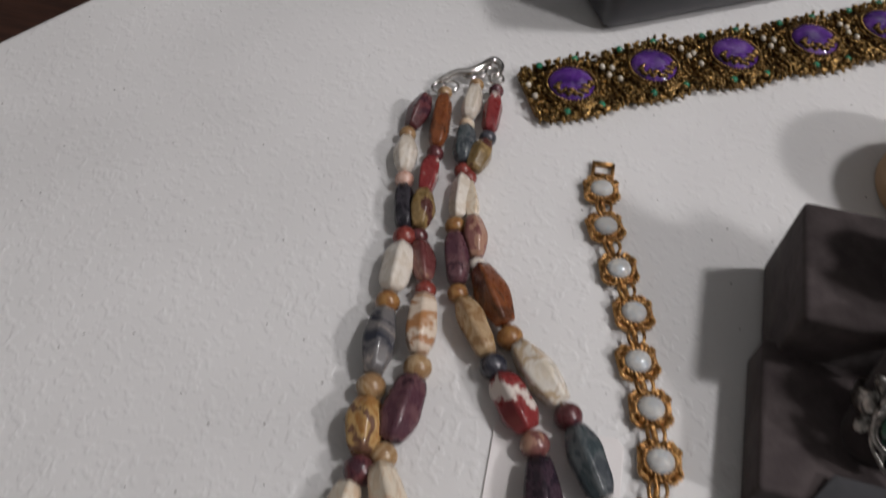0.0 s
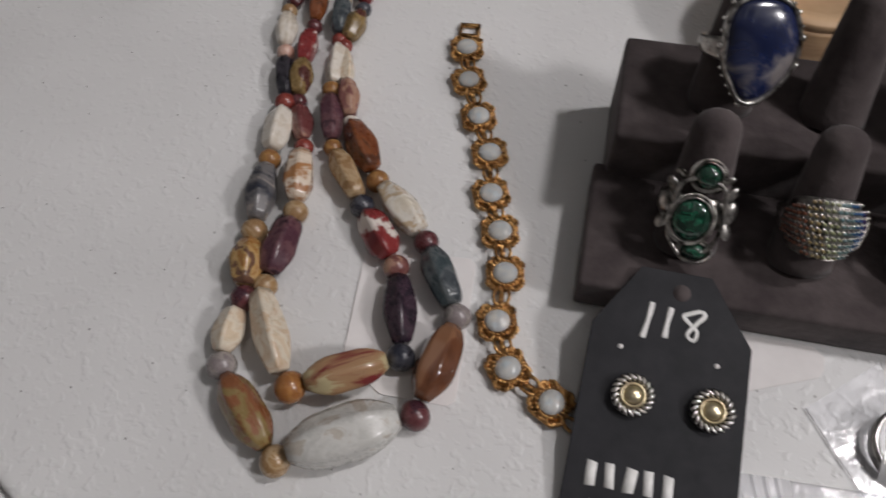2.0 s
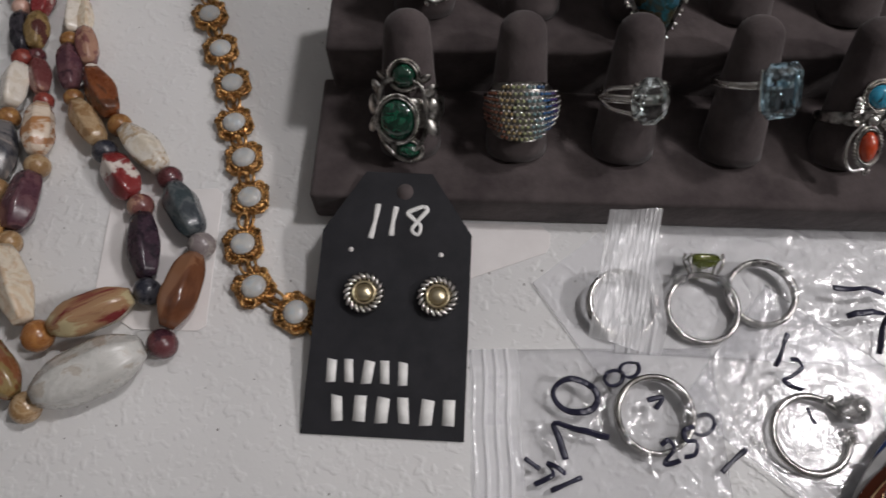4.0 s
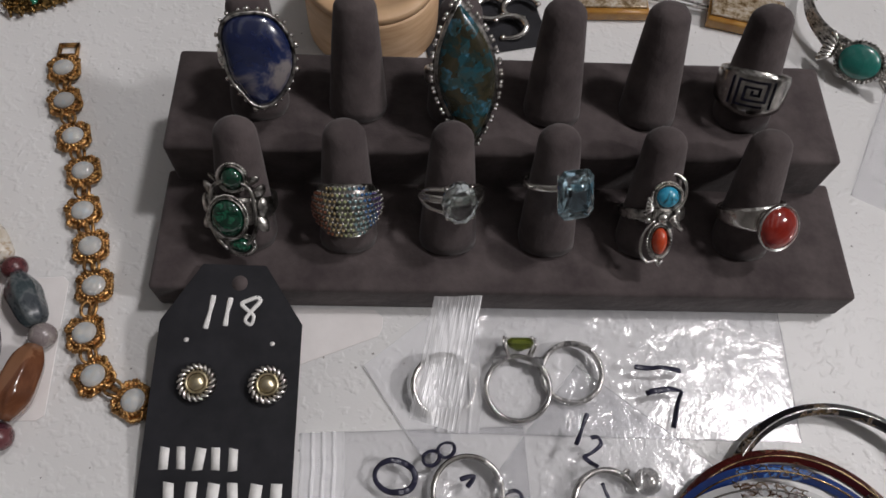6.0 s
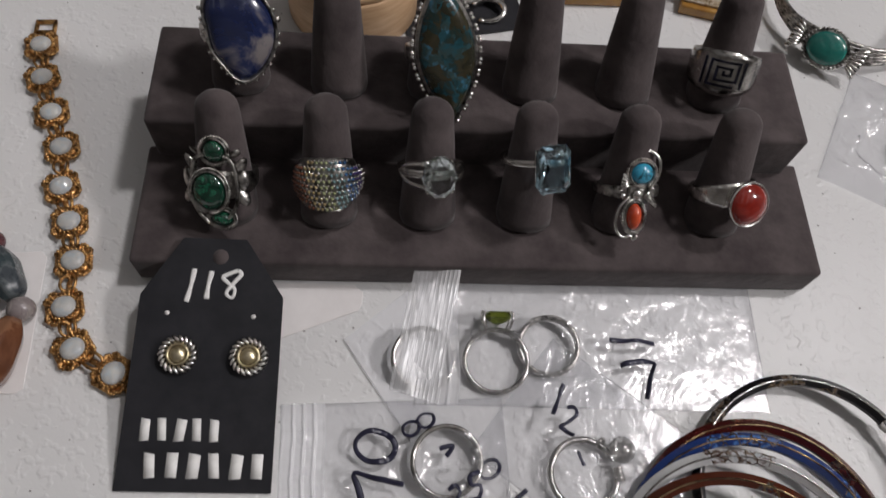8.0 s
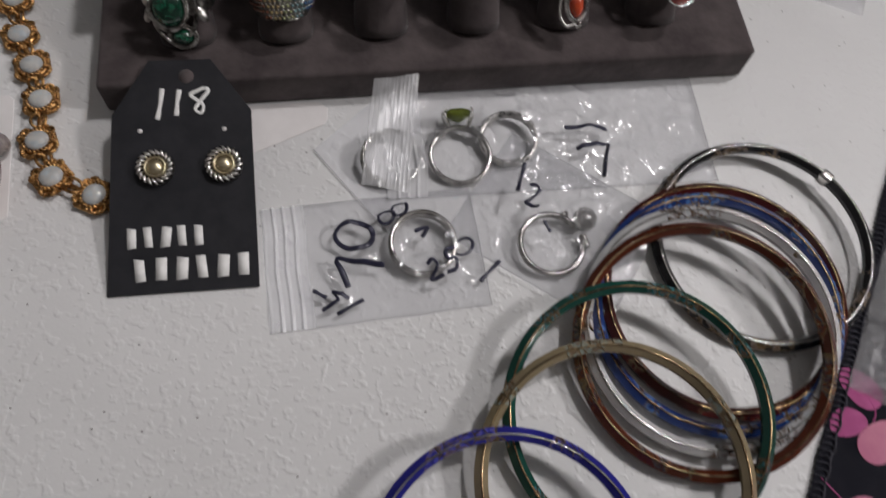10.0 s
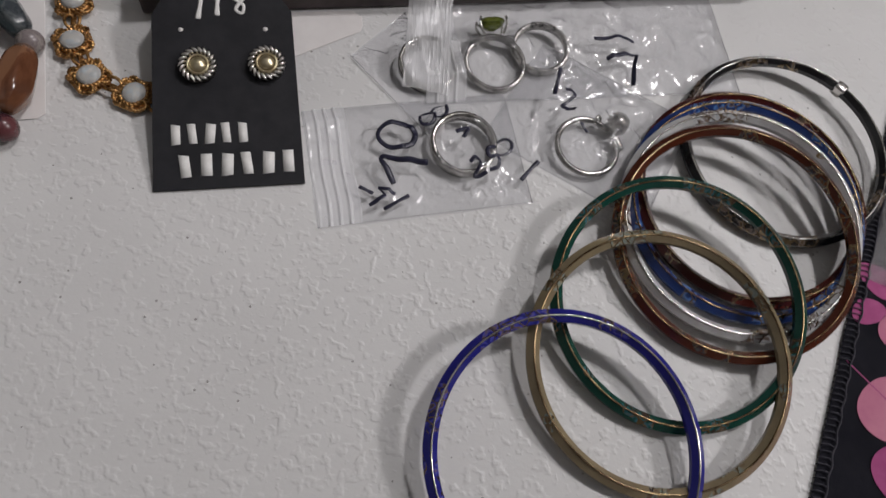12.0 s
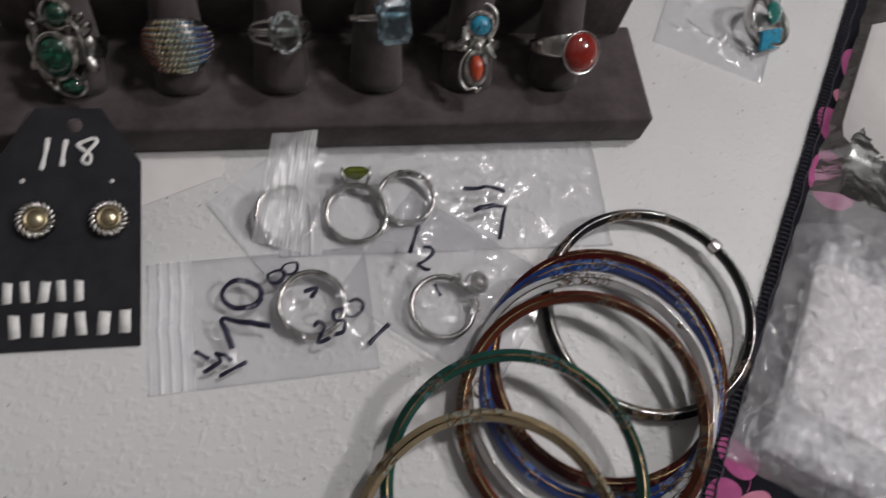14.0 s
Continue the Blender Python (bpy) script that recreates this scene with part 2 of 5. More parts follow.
def cabochon(rx, ry, h, n=32, shape=None, base=0.0):
    prof = [(math.cos(i * math.pi / 2 / 8), base + h * math.sin(i * math.pi / 2 / 8)) for i in range(8)] + [(0, base + h)]
    bm = lathe([(0, base)] + prof, n, shape=shape)
    bmesh.ops.scale(bm, vec=(rx, ry, 1), verts=bm.verts)
    return bm


# ---- the hall ----
def structure(name, bm, material, label):
    return tagged(part(name, bm, material, smooth=False), label, kind="structure")


structure("floor", box(-3000, 3000, -3000, 3000, -800, -740), MAT["floor"], "dark brown wooden floor below the table")
structure("ceiling", box(-3000, 3000, -3000, 3000, 2200, 2260), MAT["ceil"], "plain white ceiling of the hall")
structure("wall_north", box(-3000, 3000, 3000, 3080, -800, 2260), MAT["wall"], "plain painted wall of the hall")
structure("wall_south", box(-3000, 3000, -3080, -3000, -800, 2260), MAT["wall"], "plain painted wall of the hall")
structure("wall_east", box(3000, 3080, -3000, 3000, -800, 2260), MAT["wall"], "plain painted wall of the hall")
structure("wall_west", box(-3080, -3000, -3000, 3000, -800, 2260), MAT["wall"], "plain painted wall of the hall")


# ---- the table: its corner lies beyond the necklace, its long edge runs past it ----
def folding_table():
    t = thing("folding_table", -360, 45, -740, -31.4, "white moulded plastic folding table with pebbled top", "table")
    L, W = 1520, 760
    o = [(12 - 12 * math.cos(a), 12 - 12 * math.sin(a)) for a in [0, 0.4, 0.8, 1.2, 1.57]]
    outline = o + [(L, 0), (L, W), (0, W)]
    bm = slab(outline, 700, 740, 4.0, 3)
    part("tabletop", bm, MAT["table"], t)
    part("rounded_rim", box(-8, L, -8, -0.2, 712, 734, 3.4, 3), MAT["table"], t)
    part("rounded_rim", box(-8, -0.2, 0.2, W, 712, 734, 3.4, 3), MAT["table"], t)
    lip = box(1, L, 1, 24, 664, 699.0, 3.0)
    part("edge_lip", lip, MAT["table"], t)
    part("edge_lip", box(1, 24, 26, W - 1, 664, 699.0, 3.0), MAT["table"], t)
    for x, y in ((120, 90), (120, 670), (1400, 90), (1400, 670)):
        part("leg", lathe([(0, 0), (14, 0), (14, 698), (0, 698)], 16, centre=(x, y, 0)), MAT["greytray"], t)


folding_table()


# ---- ring display ----
def ring_stand():
    t = thing("ring_display_stand", 80, 14, 0, 0, "two-tier grey velvet ring display with twelve fingers", "display stand")
    bm = box(-110, 109.5, 0, 42, 0.3, 14, 1.6, 3)
    part("front_tier", bm, MAT["velvet"], t)
    bm = box(-106.5, 104, 38, 76, 0.4, 33, 1.8, 3)
    part("back_tier", bm, MAT["velvet"], t)
    return t


def finger_mesh(length, r0, r1):
    prof = [(0, -2), (r0 * 1.02, -2), (r0, 1)]
    for i in range(1, 7):
        k = i / 7
        prof.append((r0 + (r1 - r0) * k ** 1.15, length * k * 0.86))
    for i in range(0, 7):
        a = i / 6 * math.pi / 2
        prof.append((r1 * math.cos(a), length * 0.86 + length * 0.14 * math.sin(a)))
    prof[-1] = (0, prof[-1][1])
    bm = lathe(prof, 28)
    bmesh.ops.scale(bm, vec=(1, 0.92, 1), verts=bm.verts)
    return bm


STAND = ring_stand()
FRONT = dict(x=-1.7, pitch=31.4, y=34, z=14, lean=-27, length=39.5)
BACK = dict(x=1.5, pitch=30.6, y=70, z=33, lean=-23, length=36)


def finger_pose(i, row, along=0.0):
    """The pose on a finger's axis, that many mm up from its foot, in world millimetres."""
    x = row["x"] + row["pitch"] * i
    return put(x, row["y"], row["z"], row["lean"]) @ put(0, 0, along)


for row in (FRONT, BACK):
    first = None
    for i in range(6):
        m = STAND.matrix_world.inverted() @ finger_pose(i, row)
        if first is None:
            first = part("finger", finger_mesh(row["length"], 9.0, 6.4), MAT["velvet"], STAND, at=m)
        else:
            twin(first, STAND, m)


# ---- necklace ----
def stone(name, a, b, c=None, scale=120, rough=0.28, distort=0.8, aniso=(0.85, 1, 1)):
    a, b, c = (tuple(0.84 * q for q in col) for col in (a, b, c or a))
    st = [(0.43, a), (0.49, b), (0.53, b), (0.565, c)]
    return surface(name, st, scale * 1.15, rough, bump=0.05, bscale=420, coat=0.15, distort=distort, rvar=0.12, detail=7, aniso=aniso)


STONE = {
    "white": stone("white_jasper", (0.66, 0.58, 0.48), (0.78, 0.72, 0.64), (0.70, 0.62, 0.52)),
    "whitespot": stone("spotted_white_jasper", (0.72, 0.64, 0.52), (0.79, 0.74, 0.66), (0.55, 0.42, 0.28), 110),
    "darkplum": stone("blackish_plum_jasper", (0.022, 0.014, 0.022), (0.06, 0.035, 0.05), (0.03, 0.02, 0.03)),
    "cream": stone("cream_jasper", (0.66, 0.50, 0.35), (0.77, 0.68, 0.55), (0.72, 0.58, 0.42), 110),
    "pink": stone("pink_jasper", (0.55, 0.30, 0.23), (0.66, 0.44, 0.36)),
    "black": stone("black_jasper", (0.016, 0.015, 0.02), (0.05, 0.045, 0.055)),
    "red": stone("red_jasper", (0.20, 0.035, 0.028), (0.28, 0.06, 0.045)),
    "maroon": stone("maroon_jasper", (0.085, 0.022, 0.024), (0.14, 0.045, 0.05), (0.06, 0.02, 0.03)),
    "plum": stone("plum_jasper", (0.09, 0.035, 0.05), (0.15, 0.07, 0.08), (0.05, 0.02, 0.03)),
    "gold": stone("golden_jasper", (0.27, 0.12, 0.04), (0.38, 0.20, 0.07)),
    "tan": stone("tan_jasper", (0.32, 0.19, 0.09), (0.48, 0.34, 0.20), (0.36, 0.22, 0.10)),
    "slate": stone("slate_jasper", (0.05, 0.068, 0.075), (0.12, 0.135, 0.14), (0.055, 0.065, 0.075)),
    "greyspot": stone("grey_banded_jasper", (0.030, 0.033, 0.048), (0.17, 0.16, 0.16), (0.42, 0.36, 0.32), 55),
    "amber": stone("yellow_agate", (0.36, 0.17, 0.05), (0.50, 0.32, 0.13), (0.16, 0.08, 0.05), 150),
    "rust": stone("rust_jasper", (0.17, 0.048, 0.018), (0.23, 0.075, 0.028), (0.11, 0.04, 0.02)),
    "orange": stone("orange_jasper", (0.32, 0.13, 0.04), (0.42, 0.19, 0.06)),
    "olive": stone("olive_jasper", (0.20, 0.13, 0.05), (0.31, 0.21, 0.09), (0.10, 0.035, 0.03)),
    "redwhite": stone("red_and_white_jasper", (0.20, 0.025, 0.028), (0.26, 0.04, 0.04), (0.78, 0.70, 0.64), 60),
    "redyellow": stone("red_and_yellow_jasper", (0.20, 0.03, 0.03), (0.40, 0.24, 0.13), (0.55, 0.46, 0.27), 60, aniso=(0.3, 1, 1)),
    "banded": stone("banded_cream_agate", (0.46, 0.22, 0.09), (0.76, 0.64, 0.52), (0.42, 0.20, 0.09), 75, aniso=(1.2, 0.5, 0.5)),
    "brownolive": stone("mottled_brown_jasper", (0.20, 0.070, 0.025), (0.28, 0.20, 0.08), (0.26, 0.10, 0.045), 130, aniso=(0.5, 1, 1)),
    "greywhite": stone("grey_white_jasper", (0.58, 0.57, 0.54), (0.65, 0.64, 0.61), (0.52, 0.47, 0.41), 120),
    "brown": stone("glossy_brown_jasper", (0.12, 0.045, 0.022), (0.17, 0.068, 0.034), (0.27, 0.13, 0.07), 60, 0.12, aniso=(0.3, 1, 1)),
    "grey": stone("grey_jasper", (0.22, 0.20, 0.19), (0.36, 0.32, 0.30), (0.26, 0.22, 0.22)),
    "navy": stone("dark_blue_jasper", (0.025, 0.027, 0.04), (0.08, 0.08, 0.095), (0.03, 0.03, 0.04)),
    "mauve": stone("mauve_jasper", (0.15, 0.045, 0.045), (0.22, 0.09, 0.08), (0.42, 0.24, 0.17), 80),
}


def long_bead(length, r, sides, blunt=0.55):
    def shape(a):
        k = math.pi / sides
        return math.cos(k) / math.cos((a % (2 * k)) - k) * 1.05
    prof = [(0, -length / 2)]
    for i in range(11):
        s = -1 + 2 * i / 10
        prof.append((r * (blunt + (1 - blunt) * (1 - abs(s) ** (2.2 if r > 5.2 else 2.6))) * (1 + 0.05 * math.sin(5 * s + length)), s * length / 2))
    prof.append((0, length / 2))
    bm = lathe(prof, 30, shape=shape)
    bmesh.ops.rotate(bm, cent=(0, 0, 0), matrix=Matrix.Rotation(math.pi / 2, 3, "Y"), verts=bm.verts)
    return bm


class Strand:
    """Beads threaded one after the other; a round bead has its width, a long one fills the room between its neighbours."""

    def __init__(self):
        self.beads = []

    def r(self, stone_name, x, y, width, lift=0.0):
        self.beads.append((stone_name, x, y, width, True, lift))

    def l(self, stone_name, x, y, width, lift=0.0):
        self.beads.append((stone_name, x, y, width, False, lift))

    def build(self, owner):
        bs = self.beads
        n = len(bs)
        P = [Vector((b[1], b[2], b[3] / 2 + b[5] + 0.15)) for b in bs]
        gaps = []
        for i in range(n - 1):
            d = P[i + 1] - P[i]
            L = d.length
            if bs[i][4] and bs[i + 1][4]:
                cut = L / 2
            elif bs[i][4]:
                cut = bs[i][3] * 0.46
            elif bs[i + 1][4]:
                cut = L - bs[i + 1][3] * 0.46
            else:
                cut = L / 2
            gaps.append(P[i] + d * (cut / L))
        for i, (s, x, y, w, is_round, lift) in enumerate(bs):
            a = gaps[i - 1] if i > 0 else 2 * P[0] - gaps[0]
            b = gaps[i] if i < n - 1 else 2 * P[-1] - gaps[-1]
            turn = (b - a).to_track_quat("X", "Z").to_matrix().to_4x4()
            if is_round:
                prof = [(0, -w / 2)] + [(w / 2 * math.cos(q), w / 2 * 0.92 * math.sin(q)) for q in [(-0.45 + 0.1 * k) * math.pi for k in range(10)]] + [(0, w / 2 * 0.93)]
                bm = lathe(prof, 20)
                bmesh.ops.rotate(bm, cent=(0, 0, 0), matrix=Matrix.Rotation(math.pi / 2, 3, "Y"), verts=bm.verts)
                c = P[i]
                name = "round_bead"
            else:
                length = (b - a).length * 0.99
                bm = long_bead(length, w / 2 * (0.9 if w < 12 else 0.87), 6 if w > 12 else 4 + i % 3, 0.40 if w > 12 else 0.58)
                bmesh.ops.rotate(bm, cent=(0, 0, 0), matrix=Matrix.Rotation(i * 1.3, 3, "X"), verts=bm.verts)
                c = (a + b) / 2
                c.z = P[i].z
                name = "long_bead"
            part(name, bm, STONE[s], owner, at=Matrix.Translation(c * MM) @ turn)
        part("thread", sweep([p for p in P], 0.45, 6), MAT["string"], owner)


NECK = thing("bead_necklace", 0, 0, 0, 0, "double-strand necklace of mixed polished jasper beads", "necklace")
s = Strand()
s.l("maroon", -146, 121, 9.0)
s.r("tan", -147, 111, 6.0)
s.l("white", -145, 101, 8.5)
s.r("pink", -142, 91, 6.5)
s.l("black", -139, 80, 8.0)
s.r("red", -135, 68.5, 7.5)
s.l("white", -133, 56.5, 10.5)
s.r("gold", -133, 45, 7.5)
s.l("greyspot", -131, 31, 10.5)
s.r("tan", -129, 18, 8.5)
s.l("amber", -127, 5.5, 11.5)
s.r("maroon", -124.5, -4.5, 8.8)
s.l("cream", -127.5, -15, 10.5)
s.r("grey", -124, -25.5, 8.8)
s.l("brownolive", -113.5, -37.5, 12.5)
s.r("tan", -101, -48, 9.0)
s.l("greywhite", -84, -39, 17.5)
s.r("maroon", -67.5, -29, 9.0)
s.l("brown", -63, -14, 13.5)
s.r("grey", -62, 1.5, 8.5)
s.l("slate", -69, 13, 11.0)
s.r("maroon", -76, 24, 8.0)
s.l("whitespot", -85, 34, 11.0)
s.r("gold", -96, 43, 7.8)
s.l("rust", -104, 54, 12.0)
s.r("white", -111, 65, 5.5)
s.l("mauve", -114, 74, 8.5)
s.l("cream", -119, 88, 7.0)
s.r("red", -122, 98, 5.5)
s.l("olive", -119.5, 107, 8.5)
s.r("navy", -120, 116.5, 6.0)
s.l("redwhite", -121, 128, 7.5)
s.r("maroon", -122.5, 140, 5.5)
s.build(NECK)
s = Strand()
s.r("tan", -140, 134, 5.5)
s.l("rust", -137.5, 120, 8.0)
s.r("maroon", -135.5, 105, 6.0)
s.l("redwhite", -134.5, 95, 8.5)
s.l("olive", -133.5, 79, 9.0)
s.r("maroon", -131, 70.5, 6.0)
s.l("mauve", -127, 62, 8.5)
s.r("red", -123.5, 52, 6.5)
s.l("banded", -121, 40, 10.5)
s.r("tan", -118.5, 27, 8.2)
s.l("plum", -117.5, 14, 11.5)
s.r("tan", -120, 0.8, 7.8)
s.l("cream", -117.5, -14.5, 11.5, 2.0)
s.r("orange", -103, -28, 9.5)
s.l("redyellow", -88, -23, 14.0)
s.r("navy", -75, -13.5, 8.5)
s.l("darkplum", -77, 1, 10.5)
s.r("mauve", -83, 14, 8.2)
s.l("redwhite", -91, 24, 11.0)
s.r("navy", -98.5, 33, 8.0)
s.l("tan", -106, 43, 9.5)
s.r("gold", -114, 53.5, 6.5)
s.l("plum", -118, 65, 9.0)
s.r("gold", -121, 77, 6.8)
s.l("white", -122, 89, 8.0)
s.r("red", -124.5, 100, 6.0)
s.l("slate", -127.5, 111, 8.5)
s.r("cream", -128.5, 121, 5.5)
s.l("white", -129, 131, 8.0)
s.r("tan", -130, 141, 5.5)
s.build(NECK)


def necklace_clasp():
    bm = bmesh.new()
    for x, y in ((-143, 137), (-139, 139), (-134, 147), (-131, 149), (-124, 147), (-126, 150)):
        sweep(circle(2.6, 14, x, y, 2.2), 0.55, 6, True, bm)
    part("jump_rings", bm, MAT["silver"], NECK, "silver jump rings")
    bm = sweep(smoothline([(-144, 139, 3), (-139, 144, 4), (-134, 146, 4), (-130, 150, 4), (-127, 155, 3.5), (-123.5, 153, 3), (-124, 147, 3)], 4), lambda k: 1.0 + 0.6 * math.sin(k * 3.1), 8)
    part("hook_clasp", bm, MAT["silver"], NECK, "polished silver hook clasp")


necklace_clasp()


# ---- opal bracelet ----
MAT["opal"] = surface("milky_opal_glass", [(0.36, (0.80, 0.84, 0.86)), (0.5, (0.90, 0.88, 0.84)), (0.64, (0.78, 0.86, 0.92))], 240, 0.05, coat=1.0, trans=0.55, ior=1.4, rvar=0.04)


def opal_link(owner):
    """One link: a round stone in a rope rim on a dished plate, with a corded curl at each corner."""
    bm = lathe([(0, 0.3), (4.6, 0.3), (5.5, 0.9), (5.75, 1.7), (5.3, 2.5), (4.7, 2.9), (0, 2.9)], 32,
               shape=lambda a: 1 + 0.035 * math.sin(16 * a))
    link = part("link", bm, MAT["gold"], owner, "antique gold filigree link")

    def curl(side):
        pts = []
        for q in range(25):
            w = q / 24
            a = side * (-0.9 + 4.4 * w)
            rr = 1.75 * (1 - 0.5 * w)
            pts.append((5.3 + rr * math.cos(a), side * 1.15 + rr * math.sin(a), 1.4 + 1.4 * math.sin(math.pi * (0.15 + 0.6 * w))))
        return sweep(pts, lambda w: 0.66 * (1 + 0.28 * math.sin(w * 50)), 7)

    whole = [part("corner_curl", curl(1), MAT["gold"], link, at=put(0, 0, 0, 0, 0, 45)),
             part("corner_curl", curl(-1), MAT["gold"], link, at=put(0, 0, 0, 0, 0, 45))]
    for k in range(1, 4):
        for c in whole:
            twin(c, link, put(0, 0, 0, 0, 0, 45 + 90 * k))
    rim = []
    for q in range(132):
        a = 2 * math.pi * q / 132
        w = 1 + 0.05 * math.sin(22 * a)
        rim.append((4.75 * w * math.cos(a), 4.5 * w * math.sin(a), 3.15 + 0.22 * math.cos(22 * a)))
    part("rope_rim", sweep(rim, 0.55, 7, True), MAT["gold"], link)
    edge = []
    for q in range(168):
        a = 2 * math.pi * q / 168
        w = 1 + 0.04 * math.sin(28 * a) + 0.07 * math.cos(4 * a + math.pi)
        edge.append((6.0 * w * math.cos(a), 5.8 * w * math.sin(a), 1.9 + 0.25 * math.cos(28 * a)))
    part("outer_rope", sweep(edge, 0.72, 7, True), MAT["gold"], link)
    # Reflector added under the opal to imitate its warm inner glow.
    part("foil_cup", lathe([(0, 2.92), (4.2, 2.92), (4.3, 3.2), (4.1, 3.0), (0, 3.0)], 24), MAT["brass"], link, "added brass reflector that brightens the stone from below")
    part("opal", cabochon(4.2, 4.0, 2.6, 28, base=3.02), MAT["opal"], link, "milky white opal cabochon")
    return link


def opal_bracelet():
    t = thing("opal_bracelet", 0, 0, 0, 0, "antique gold link bracelet with milky opal cabochons", "bracelet")
    c = []
    for x, y in ((-79, 105.2), (-75.5, 90.5), (-69.3, 75.6), (-63, 61.5), (-59.9, 46), (-54.8, 33), (-50.8, 19), (-50.5, 3.2), (-45.2, -10.3), (-32, -17.7)):
        c.append(Vector((x, y, 0)))
    first = None
    for i, p in enumerate(c):
        a, b = c[max(0, i - 1)], c[min(len(c) - 1, i + 1)]
        d = b - a
        m = put(p.x, p.y, 0, 0, 0, math.degrees(math.atan2(d.y, d.x)) + 90 + (7 * math.sin(i * 2.1)))
        m = m @ Matrix.Diagonal((0.9, 0.9, 0.9, 1))
        if first is None:
            first = opal_link(t)
            first.matrix_basis = m
        else:
            twin(first, t, m)
    tie = None
    for p, q in zip(c, c[1:]):
        mid, d = (p + q) / 2, q - p
        m = put(mid.x, mid.y, 1.2, 0, 0, math.degrees(math.atan2(d.y, d.x)))
        tie = twin(tie, t, m) if tie else part("hinge_bar", sweep([(-2.6, 0, 0), (0, 0, 0.5), (2.6, 0, 0)], 0.9, 7, flat=0.6), MAT["gold"], t, at=m)
    ringlet = None
    for p, q in zip(c, c[1:]):
        mid, d = (p + q) / 2, q - p
        ang = math.degrees(math.atan2(d.y, d.x))
        for side in (-1, 1):
            m = put(mid.x, mid.y, 1.6, 35 * side, 0, ang) @ put(0, 1.3 * side, 0)
            if ringlet is None:
                ringlet = part("connecting_ring", sweep(circle(2.5, 16, ry=1.5), 0.55, 6, True), MAT["gold"], t, at=m)
            else:
                twin(ringlet, t, m)
    bm = bmesh.new()
    box(-3.6, 3.6, 0, 1.3, 0.4, 2.0, 0.3, 1, bm)
    box(-3.6, 3.6, 5.0, 6.4, 0.4, 2.0, 0.3, 1, bm)
    box(-3.8, -2.6, 0, 6.4, 0.4, 2.0, 0.3, 1, bm)
    box(2.6, 3.8, 0, 6.4, 0.4, 2.0, 0.3, 1, bm)
    part("clasp", bm, MAT["gold"], t, "open rectangular gold clasp", at=put(-79.5, 111.5, 0, 0, 0, 4))
    m = put(-26, -22.5, 1.5, 0, 0, -40)
    twin(ringlet, t, m)


opal_bracelet()

# ---- purple stone bracelet ----
MAT["amethyst"] = surface("purple_stone", [(0.35, (0.045, 0.012, 0.12)), (0.55, (0.10, 0.032, 0.22)), (0.68, (0.20, 0.11, 0.33))], 130, 0.15, coat=0.6, bump=0.03)
MAT["emerald"] = surface("green_glass", two((0.005, 0.10, 0.055), (0.02, 0.20, 0.11)), 300, 0.1, coat=0.7)
MAT["seed"] = surface("seed_pearl", two((0.42, 0.37, 0.30), (0.58, 0.53, 0.45)), 300, 0.25, coat=0.3)


